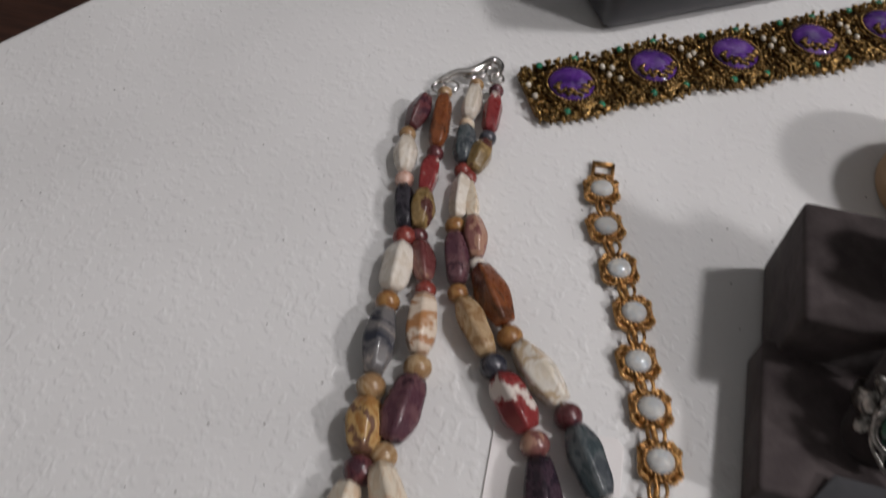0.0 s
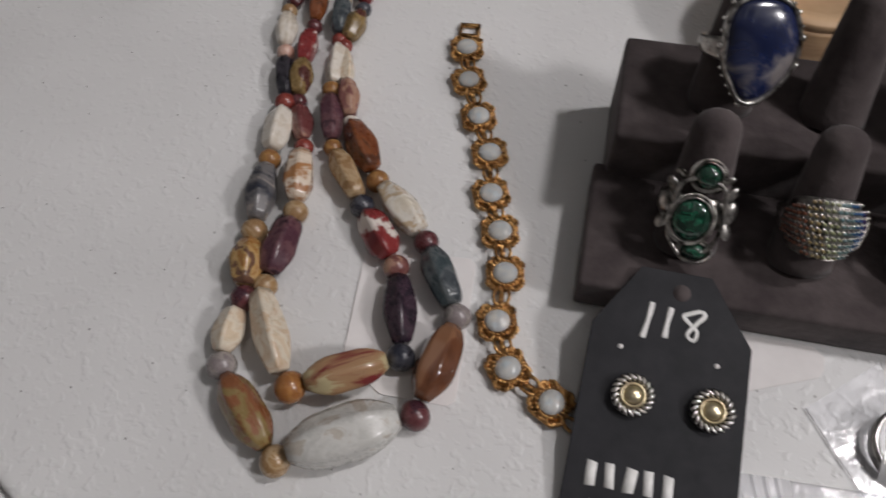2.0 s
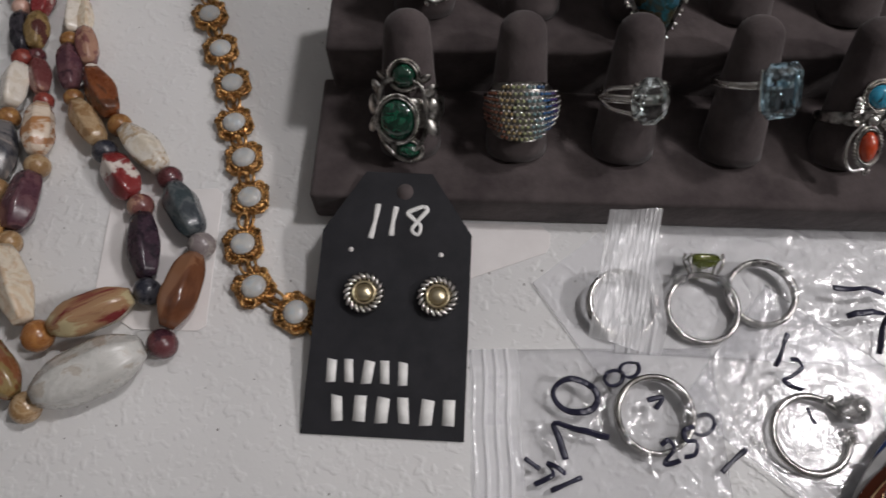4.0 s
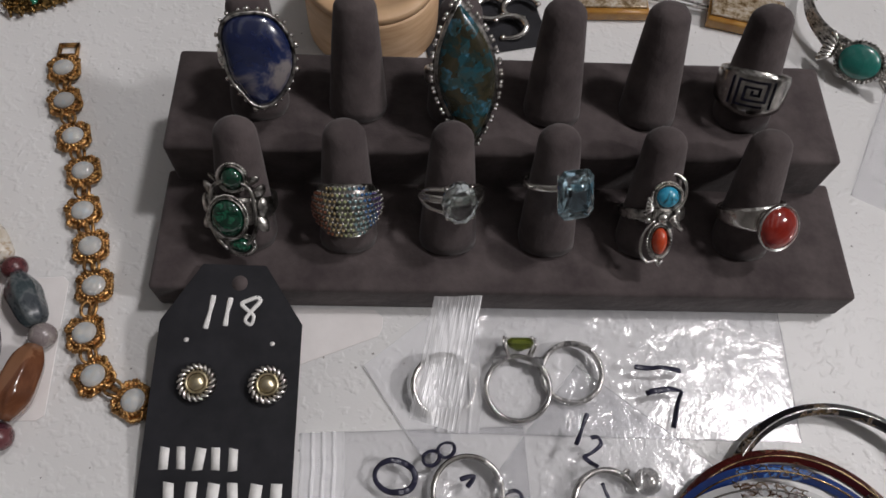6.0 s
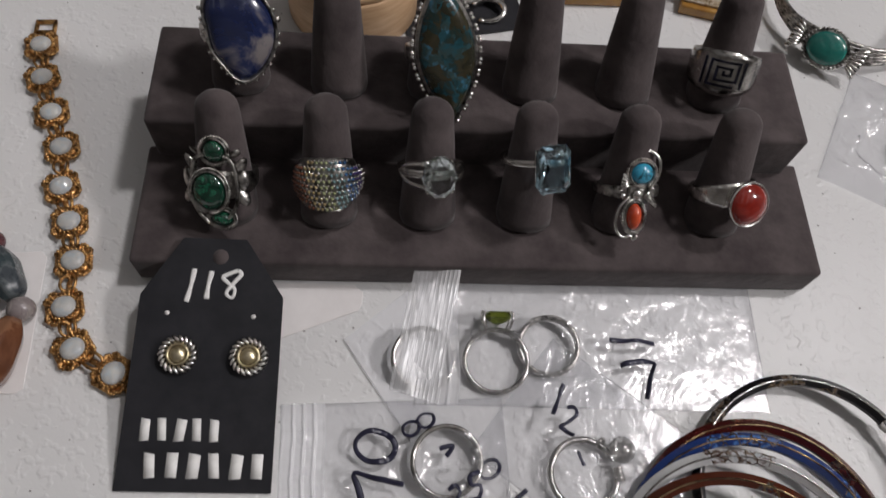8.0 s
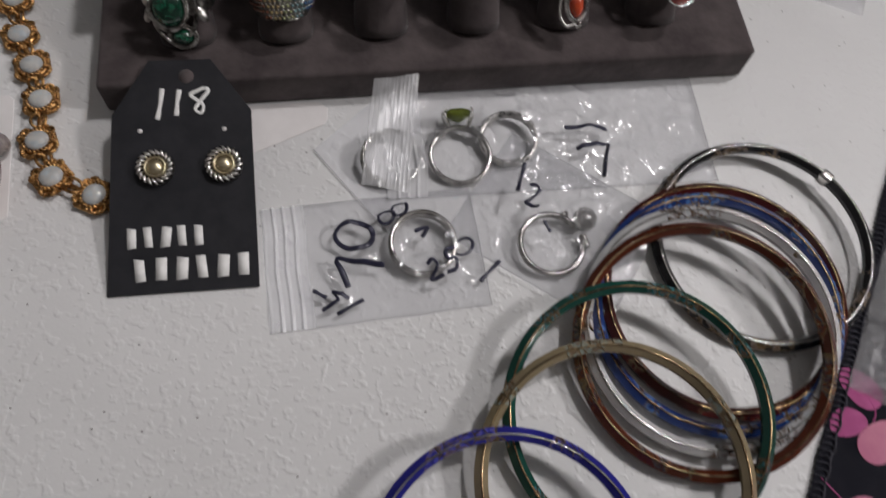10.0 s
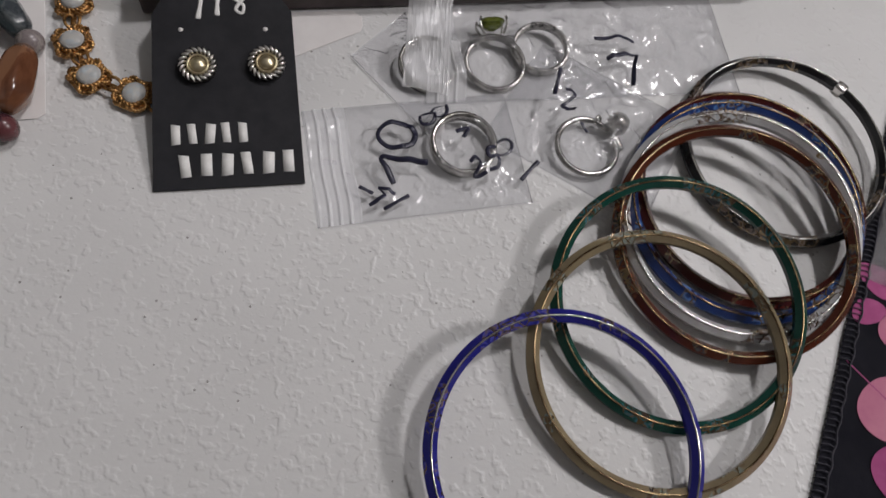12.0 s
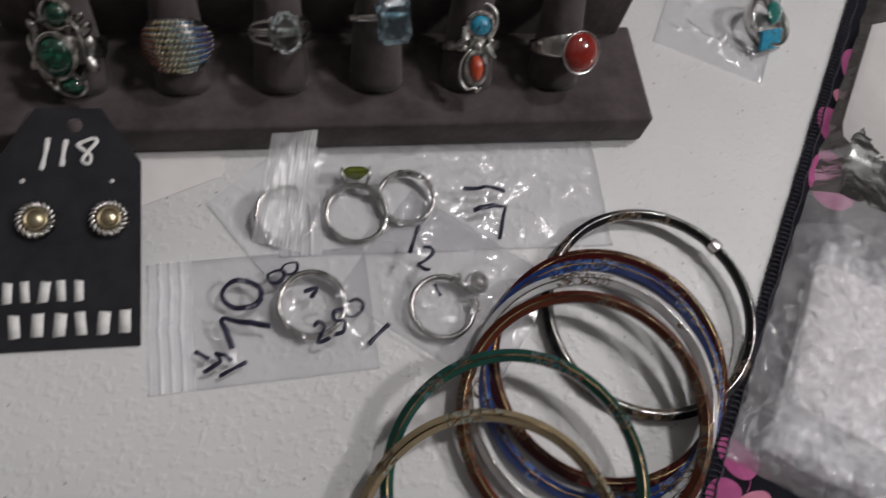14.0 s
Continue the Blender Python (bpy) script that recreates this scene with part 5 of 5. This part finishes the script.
def zip_bag(name, x, y, rot, L, W, base, bumps, label, seed, crease=1.0, zipped=True):
    """A zip-top bag on the table: local x from the zip to the closed end. Returns its thing and the height of its upper film."""
    t = thing(name, x, y, 0, rot, label, "plastic bag", "small zip bags")
    inv = t.matrix_world.inverted()
    loc = [((inv @ Vector((bx * MM, by * MM, 0))) / MM, r, h) for bx, by, r, h in bumps]

    def top(u, v):
        e = min(1.0, min(u, L - u) / 6.0, min(v, W - v) / 6.0)
        e = max(0.0, e)
        k = noise.noise((u * 0.055 + seed, v * 0.055, seed * 0.7))
        ridge = (1 - abs(noise.noise((u * 0.09 - seed, v * 0.09 + 0.6 * k, seed)))) ** 6
        r2 = (1 - abs(noise.noise((u * 0.2 + 7, v * 0.2 - k, seed + 2)))) ** 5
        z = base + 0.5 + e * (0.9 + 1.3 * crease * k + 2.0 * crease * ridge + 0.4 * crease * r2)
        for p, r, h in loc:
            d = ((u - p.x) ** 2 + (v - p.y) ** 2) / (r * r)
            z += max(0.15, e) * h * math.exp(-d * d)
        return max(base + 0.35, z)

    rnd = random.Random(int(seed * 10))
    wob = lambda u, v: 0.6 * noise.noise((u * 0.08, v * 0.08, seed + 3))
    back = crumple(int(L / 6), int(W / 6), lambda p, q, r: (p * L, q * W, base), rnd, 0.0)
    part("back_film", back, FILM, t).visible_shadow = False

    def skin(p, q, r):
        u, v = p * L, q * W
        calm = 0.25 if u < 10 and zipped else 1.0
        return (u + wob(u, v), v + wob(u, v), max(base + 0.2, top(u, v) + 0.12 * crease * calm * r))

    part("front_film", crumple(int(L / 1.5), int(W / 1.7), skin, rnd, 0.3), FILM, t).visible_shadow = False
    if zipped:
        rows = []
        bm = bmesh.new()
        for i in range(57):
            u = 0.4 + 13.0 * i / 56
            rib = max(0.0, math.sin(2 * math.pi * u / 3.1)) ** 2 * (0.75 if 1.5 < u < 11.5 else 0.15)
            rows.append([bm.verts.new((u + 0.25 * math.sin(j * 0.5), j * W / 20, top(9, j * W / 20) + 0.3 + rib)) for j in range(21)])
        for p, q in zip(rows, rows[1:]):
            ring_faces(bm, p, q, False)
        part("zip_strip", bm, ZIPFILM, t, "cloudy ribbed zip strip").visible_shadow = False
    seam = [(L - 0.4, j * W / 20, top(L, j * W / 20) + 0.1) for j in range(21)]
    part("heat_seal", sweep(seam, 0.16, 5), ZIPFILM, t)
    for v in (0.3, W - 0.3):
        part("side_seal", sweep([(L * j / 24, v, top(L * j / 24, v) + 0.1) for j in range(25)], 0.13, 5), ZIPFILM, t)

    def world_height(wx, wy):
        p = (inv @ Vector((wx * MM, wy * MM, 0))) / MM
        return top(p.x, p.y)

    def write(lines, width, label):
        bm = stroke_set(lines, width, world_height, 1.3)
        bmesh.ops.scale(bm, vec=(MM, MM, MM), verts=bm.verts)
        bm.transform(inv)
        bmesh.ops.scale(bm, vec=(1000, 1000, 1000), verts=bm.verts)
        part("marker_writing", bm, MAT["ink"], t, label)

    return write


def oval(cx, cy, rx, ry, spin=0.0, n=12):
    c, s = math.cos(spin), math.sin(spin)
    return [(cx + rx * math.cos(k * 2 * math.pi / n) * c - ry * math.sin(k * 2 * math.pi / n) * s, cy + rx * math.cos(k * 2 * math.pi / n) * s + ry * math.sin(k * 2 * math.pi / n) * c) for k in range(n + 1)]


write = zip_bag("zip_bag", 19.5, -67.5, 2.5, 67, 41, 0.6, [(67, -43, 14, 3.4)], "clear zip bag with black marker numbers, holding a ring", 3.0)
write([oval(46.3, -39.4, 5.9, 4.4, -0.2)], 1.6, "black marker digit zero")
write([[(43.4, -56), (41.8, -51), (40.6, -47), (47, -48.6), (54.6, -50.2)]], 1.7, "black marker digit seven")
write([[(32.8, -56), (36.8, -58.6)], [(35.2, -62.5), (40.0, -60), (38.6, -57), (43.3, -59.6)], [(39.5, -63.8), (47.5, -60.2)]], 1.2, "black marker digit five")
write([oval(56.6, -34.2, 2.5, 2.1, 0.5), oval(60.9, -31.8, 2.5, 2.2, 0.5)], 1.1, "black marker digit eight")
write([[(67.2, -52), (69.2, -50.8), (70.4, -52.8), (68.2, -56.4), (72.0, -55.6)]], 1.2, "black marker digit two")
write([[(76.4, -46.8), (73.4, -48.2), (73.8, -50.6), (76.4, -50.8), (76, -53.8), (73.2, -54.6)]], 1.2, "black marker digit five")
write([[(64.8, -40.3), (68.9, -39.4), (66.8, -42.4)]], 1.3, "black marker tick")

write = zip_bag("zip_bag", 57.5, -26, -1.0, 112, 43, 0.3, [(83, -12, 13, 5.0), (61, -12, 12, 4.0), (98, -6, 13, 5.2), (118, 4, 16, 3.2)], "clear zip bag with a price, holding a green stone ring", 8.0, 1.45)


def zip_flap(bag):
    rnd = random.Random(5)

    def place(q, w, r):
        x = (49.8 + 14.6 * q) * (1 - w) + (59.5 + 13.8 * q) * w
        rib = 0.13 * max(0.0, math.sin(75 * q)) ** 2 * (1.0 if q > 0.45 else 0.3)
        return (x, -23.5 - 4.0 * q + (50 - 0.8 * q) * w, 7.6 + rib + 1.8 * noise.noise((q * 1.7, w * 3.4, 3)) + 0.35 * noise.noise((q * 7, w * 12, 8)) + 4.0 * w + 0.05 * r)

    bm = crumple(130, 22, place, rnd, 0.05)
    ob = part("zip_flap", bm, film("zip_flap_film", 0.34, 0.22, bump=0.25, bscale=120), bag, "cloudy ribbed zip flap", at=bag.matrix_world.inverted())
    ob.visible_shadow = False
    corner = [(35.5, -5.5), (57, -37.5), (63, -30), (56, 12)]
    at = bag.matrix_world.inverted()
    part("folded_corner", slab(corner, 0.35, 0.6), THIN, bag, "flat folded corner of clear film", at=at, smooth=False).visible_shadow = False
    part("corner_seam", sweep([(35.5, -5.5, 0.7), (57, -37.5, 0.7)], 0.16, 5), ZIPFILM, bag, at=at)


zip_flap(scene.objects["zip_bag.001"])
write([[(118.9, -6.2), (126, -6.8), (134, -6.6)]], 1.5, "black marker digit one")
write([[(121.8, -14.3), (128, -13.2), (132.4, -13.4), (131.4, -18), (129.6, -24.3)]], 1.6, "black marker digit seven")

write = zip_bag("zip_bag", 74, -40, -38, 58, 45, 1.6, [(107, -47, 13, 3.6), (120, -41, 7, 4.5), (96, -25, 10, 4.0)], "clear zip bag with a price, holding a crystal ball ring", 14.0, 2.1, False)
write([[(101.6, -22.4), (99.8, -26.5), (98, -31)]], 1.2, "black marker digit one")
write([[(102.6, -28.8), (105.2, -28.4), (105.6, -30.6), (102.6, -33), (100.6, -34), (102, -35.4), (103.6, -37.4)]], 1.2, "black marker digit five")
write([[(90.2, -51.4), (86.6, -54.4), (83.3, -57.6)]], 1.3, "black marker stroke")
write([oval(79.6, -45.6, 3.2, 2.4, 0.6)], 1.0, "black marker digit zero")
write([[(104.7, -41.5), (106.3, -45.6)]], 1.0, "black marker stroke")


def loose_band(name, x, y, r, h, mat, label, tilt=(0, 0), z=None):
    t = thing(name, x, y, (z if z is not None else 1.2), 0, label, "ring", "rings in the bags", tilt[0], tilt[1])
    sec = [(r - 1.4, 0), (r - 1.6, h / 2), (r - 1.4, h), (r - 0.2, h), (r, h / 2), (r - 0.2, 0)]
    bm = bmesh.new()
    n = 64
    rows = [[bm.verts.new((q * math.cos(2 * math.pi * i / n), q * math.sin(2 * math.pi * i / n), z2)) for q, z2 in sec] for i in range(n)]
    for i in range(n):
        ring_faces(bm, rows[i], rows[(i + 1) % n])
    part("band", bm, mat, t)
    return t


t = loose_band("silver_ring", 67, -43.2, 10.8, 4.2, MAT["dark_mirror"], "broad polished silver ring lying in a bag", (6, 3))
t = loose_band("peridot_ring", 83, -12.5, 10.6, 2.4, MAT["dark_mirror"], "silver ring with square green stone in a bag", (8, 0), 1.6)
part("stone", facet_gem(4.2, 3.6, 4.4, 8, True), GEM["peridot"], t, "yellow-green cut stone", at=put(0.5, 11.2, 2.4, -74), smooth=False)
part("prongs", prongs(t, [(4.6, 3.4), (-4.6, 3.4), (4.6, -3.4), (-4.6, -3.4)], 5.4, None), MAT["silver"], t, at=put(0.5, 9.8, 2.0, -74))
b = bmesh.new()
for sx in (-1, 1):
    box(sx * 6.2 - 1.7, sx * 6.2 + 1.7, 6.6, 9.4, 0.6, 3.4, 0.4, 1, b)
part("side_stones", b, GEM["clear"], t, "small clear side stones", smooth=False)
loose_band("silver_ring", 100, -7.5, 10.0, 3.0, MAT["oxid"], "darkened silver ring under creased film", (5, -4), 1.4)
t = loose_band("silver_ring", 60.2, -12.2, 10.2, 4.0, MAT["dark_mirror"], "plain silver ring under the bag's zip flap", (4, 5), 1.2)
t = thing("crystal_ball_ring", 107.5, -47, 3.2, 0, "silver wire ring with crystal-set ball", "ring", "rings in the bags", 3, 2)
arc = [(10 * math.cos(a), 10 * math.sin(a), 0) for a in [0.55 + k * (2 * math.pi - 0.35) / 60 for k in range(61)]]
part("hoop", sweep(arc, 1.0, 10), MAT["dark_mirror"], t)
b = bmesh.new()
ball(b, 0, 0, 0, 3.6, n=16)
ballob = part("ball", b, MAT["silver"], t, at=put(11.6, 6.8, 1.8))
b = bmesh.new()
rnd = random.Random(3)
for k in range(90):
    z = 1 - 2 * (k + 0.5) / 90
    a = k * 2.39996
    q = math.sqrt(1 - z * z)
    ball(b, 3.6 * q * math.cos(a), 3.6 * q * math.sin(a), 3.6 * z, 0.55)
part("crystals", b, GEM["clear"], ballob, "tiny clear crystals", smooth=False)
b = bmesh.new()
for k in range(5):
    sweep(circle(1.35, 12, z=k * 0.9), 0.4, 6, True, b)
part("wire_coil", b, MAT["silver"], t, at=put(10.2, 1.8, 0, 90, 0, 10))
part("wire_coil", sweep(circle(1.5, 12), 0.5, 6, True), MAT["silver"], t, at=put(5.6, 9.0, 0.5, 60, 0, 40))


def crinkled_parcel():
    """A bubble-film parcel on the cloth: local x along its lower end, y up its long side."""
    t = thing("crinkled_bag", 190, -101, 0, math.degrees(math.atan2(-0.55, 0.835)), "crinkled clear plastic bag with white card inside", "plastic bag")
    for low in (True, False):
        bm = bmesh.new()
        L, W = 150.0, 245.0
        nu, nv = 120, 190
        g = []
        for j in range(nv + 1):
            row = []
            for i in range(nu + 1):
                u, v = L * i / nu, W * j / nv
                e = max(0.0, min(1.0, u / 9, v / 7))
                rough = 1.0 if v < 88 else max(0.12, 1 - (v - 88) / 30)
                k = noise.noise((u * 0.05, v * 0.05, 1.0))
                ridge = (1 - abs(noise.noise((u * 0.16, v * 0.16 + k, 4.0)))) ** 3
                fine = (1 - abs(noise.noise((u * 0.42, v * 0.42, 9.0)))) ** 2
                body = (8.5 + 3 * k) if v < 88 else 8.5 - 5.0 * min(1, (v - 88) / 40) + 1.4 * k
                z = 2.0 + e * (body + rough * (2.2 * ridge + 1.3 * fine))
                edge = 1.6 * noise.noise((v * 0.12, u * 0.12, 7.0))
                row.append(bm.verts.new((u + edge, v + edge, 1.9 if low else z)))
            g.append(row)
        for j in range(nv):
            if not low and j >= 84:
                break
            for i in range(nu):
                bm.faces.new((g[j][i], g[j][i + 1], g[j + 1][i + 1], g[j + 1][i]))
        if not low:
            flat = bmesh.new()
            h = [[flat.verts.new(v.co) for v in g[j]] for j in range(84, nv + 1)]
            for p, q in zip(h, h[1:]):
                ring_faces(flat, p, q, False)
            part("flat_film", flat, CLOUDY, t).visible_shadow = False
            for j in range(85, nv + 1):
                for v in g[j]:
                    bm.verts.remove(v)
        part("back_film" if low else "crinkled_film", bm, FILM if low else CRINKLE, t).visible_shadow = False
    o = [(11, 24), (84, 22), (84, 82), (10, 78), (7, 74)]
    part("white_card", slab(o, 3.0, 8.0, 0.8, 2), MAT["paper"], t, "white card inside the bag")
    part("white_label", slab([(3, 142), (4.5, 136), (10, 133), (80, 133), (80, 204), (8, 204), (3, 199)], 5.6, 6.2, 0.2, 1), MAT["paper"], t, "blank white label with rounded corners")
    rnd = random.Random(11)
    for lift in (8.6, 10.6):
        def place(p, q, r):
            return (8 + 112 * p, 6 + 80 * q, lift - 2.5 + 1.5 * r + 2.0 * noise.noise((p * 5, q * 4, lift)))
        part("inner_film", crumple(30, 22, place, rnd, 0.38), CRINKLE, t, smooth=False).visible_shadow = False

    def outer(p, q, r):
        e = min(1.0, p * 12, q * 12)
        return (-1 + 150 * p, -1 + 92 * q, 3.0 + e * (10.5 + 2.5 * noise.noise((p * 6, q * 5, 2))) + 2.0 * min(1.0, 4 * e) * (1 + r))
    part("bubble_film", crumple(66, 42, outer, rnd, 0.4), CRINKLE, t, smooth=False).visible_shadow = False


crinkled_parcel()

write = zip_bag("zip_bag", 246, 38, 62, 56, 46, 0.5, [(255, 66, 16, 5.0)], "clear crumpled bag holding a turquoise ring", 21.0, 2.2, False)
t = loose_band("turquoise_ring", 254, 66, 11, 5.0, MAT["silver"], "broad silver ring inlaid with turquoise in a bag", (14, 20), 2.4)
b = slab([(-6.5, -4), (6.5, -4), (6.5, 4), (-6.5, 4)], 0, 1.4, 0.5, 2)
part("inlay", b, GEM["turquoise"], t, "turquoise inlay", at=put(-2, -8.5, 4.4, 30, 0, 20))
b = cabochon(8, 4.6, 2, 24)
part("inlay", b, GEM["greenturq"], t, "green turquoise inlay", at=put(2, 4, 5, 10, 10, 40))


# ---- things standing behind the display ----
def wooden_box():
    t = thing("round_wooden_box", 33, 134, 0, 0, "round pale wooden box with recessed lid", "wooden box")
    part("body", lathe([(0, 0.3), (24.2, 0.3), (25, 1.2), (25, 23), (24.4, 24), (0, 24)], 64), MAT["wood"], t)
    part("lid", lathe([(0, 24.05), (24.3, 24.05), (24.3, 26.4), (23.8, 27), (18.6, 27), (18.2, 26.0), (0, 26.0)], 64), MAT["wood"], t, "turned lid with recessed disc")


wooden_box()


def black_card_with_hooks():
    t = thing("jewellery_card", 74, 139, 0, 13, "black jewellery card lying flat on the table", "jewellery card")
    part("card", slab([(-24, -20), (24, -20), (24, 30), (-24, 30)], 0.3, 0.9, 0.15, 1), MAT["card_black"], t, smooth=False)
    for k, (x, y, a0, r) in enumerate(((86, 131, -2.0, 6.5), (79, 140, 1.0, 6.5), (91, 141, 0.3, 7.0), (75, 150, 2.6, 6.5))):
        h = thing("silver_hoop", x, y, 2.6, 0, "open curved silver hoop piece on black card", "earring", "silver hoops on the card", 8, -6)
        part("hoop", sweep([(r * math.cos(a0 + q * 0.28), 0.75 * r * math.sin(a0 + q * 0.28), 0.05 * q) for q in range(17)], lambda q: 0.8 + 0.5 * math.sin(3.14 * q), 8), MAT["silver"], h)
        b = bmesh.new()
        ball(b, r * math.cos(a0), 0.75 * r * math.sin(a0), 0, 1.3, n=16)
        ball(b, r * math.cos(a0 + 4.5), 0.75 * r * math.sin(a0 + 4.5), 0.8, 1.2, n=16)
        part("end_knob", b, MAT["silver"], h)


black_card_with_hooks()
MAT["amberside"] = surface("amber_resin", two((0.30, 0.14, 0.025), (0.42, 0.22, 0.05)), 120, 0.2, coat=0.4)
MAT["flecks"] = surface("gilt_flecked_glass", [(0.36, (0.16, 0.10, 0.04)), (0.5, (0.46, 0.36, 0.24)), (0.66, (0.70, 0.62, 0.52))], 420, 0.12, 0.35, bump=0.3, bscale=500, coat=0.6)


def amber_links():
    t = thing("amber_panel_bracelet", 0, 0, 0, 0, "bracelet of flecked amber glass panels on wire", "bracelet")
    for x, y, w, h, rot in ((127, 150, 29, 24, 1), (181, 141, 30, 17, -14), (236, 176, 30, 18, 35)):
        p = part("amber_panel", box(-w / 2, w / 2, -h / 2, h / 2, 0.4, 5.0, 0.8, 2), MAT["amberside"], t, "amber resin panel", at=put(x, y, 0, 0, 0, rot))
        part("flecked_top", box(-w / 2 + 0.8, w / 2 - 0.8, -h / 2 + 2.2, h / 2 - 0.6, 5.0, 6.2, 0.4, 2), MAT["flecks"], p, "gold-flecked glass top")
    bm = sweep(smoothline([(141, 150, 3), (154, 147.5, 4), (167, 144.5, 3)], 5), 0.5, 6)
    sweep(smoothline([(141, 148, 3), (154, 146, 3), (167, 143, 3)], 5), 0.5, 6, bm=bm)
    part("wire", bm, MAT["oxid"], t, "thin silver wire")


amber_links()


def turquoise_cuff():
    t = thing("turquoise_cuff", 237, 141, 0, 0, "silver cuff bracelet with oval green turquoise stone", "cuff bracelet")
    bm = bmesh.new()
    for strand in range(5):
        pts = []
        for k in range(70):
            a = radians(140 + k * 3.9)
            spread = (strand - 2) * (1.1 + 1.6 * math.exp(-((k - 26) / 8) ** 2) + 1.4 * math.exp(-((k - 44) / 8) ** 2))
            pts.append((32 * math.cos(a), 30 * math.sin(a), 7.5 + spread))
        part("cuff_bar", sweep(pts, 0.85, 6), MAT["oxid"], t, "fluted silver bar")
    a = radians(236)
    m = put(34.5 * math.cos(a), 32.8 * math.sin(a), 8.5, 48, 0, math.degrees(a) + 90)
    b = bmesh.new()
    merge(b, lathe([(0, 0), (8.6, 0), (8.6, 1.4), (7.8, 1.8), (0, 1.8)], 36))
    rope(b, 8.6, 8.6, 1.6, 0.8, 34)
    bmesh.ops.scale(b, vec=(1, 0.85, 1), verts=b.verts)
    part("rope_setting", b, MAT["oxid"], t, at=m)
    part("stone", cabochon(7.6, 6.3, 2.6, 36, base=1.7), GEM["greenturq"], t, "green turquoise oval", at=m)
    for sx in (-1, 1):
        for k in range(7):
            q = (k - 3) * 0.26
            b = sweep([(sx * 9.5, 0.8 * (k - 3), 1.0), (sx * (13 + 1.5 * math.cos(q)), 1.9 * (k - 3), 1.2)], lambda w: 0.5 + 0.45 * w, 6)
            part("shell_flute", b, MAT["silver"], t, at=m)


turquoise_cuff()


def tray(name, x, y, rot, w, d, h, label):
    t = thing(name, x, y, 0, rot, label, "display tray")
    part("wall", box(0, w, 0, d, 1.0, h, 6.0, 4), MAT["greytray"], t)
    part("inset", box(5, w - 5, 5, d - 5, h, h + 1.2, 0.5, 2), MAT["velvet"], t, "grey velvet inset")
    part("foot_rim", box(4, w - 4, 4, d - 4, 0.2, 1.0), MAT["greytray"], t)


tray("display_tray", -90, 184, 31, 150, 100, 72, "dark grey plastic display tray with rounded corners")
tray("display_tray", -258, 163, 26, 150, 110, 34, "dark grey plastic display tray with rounded corners")
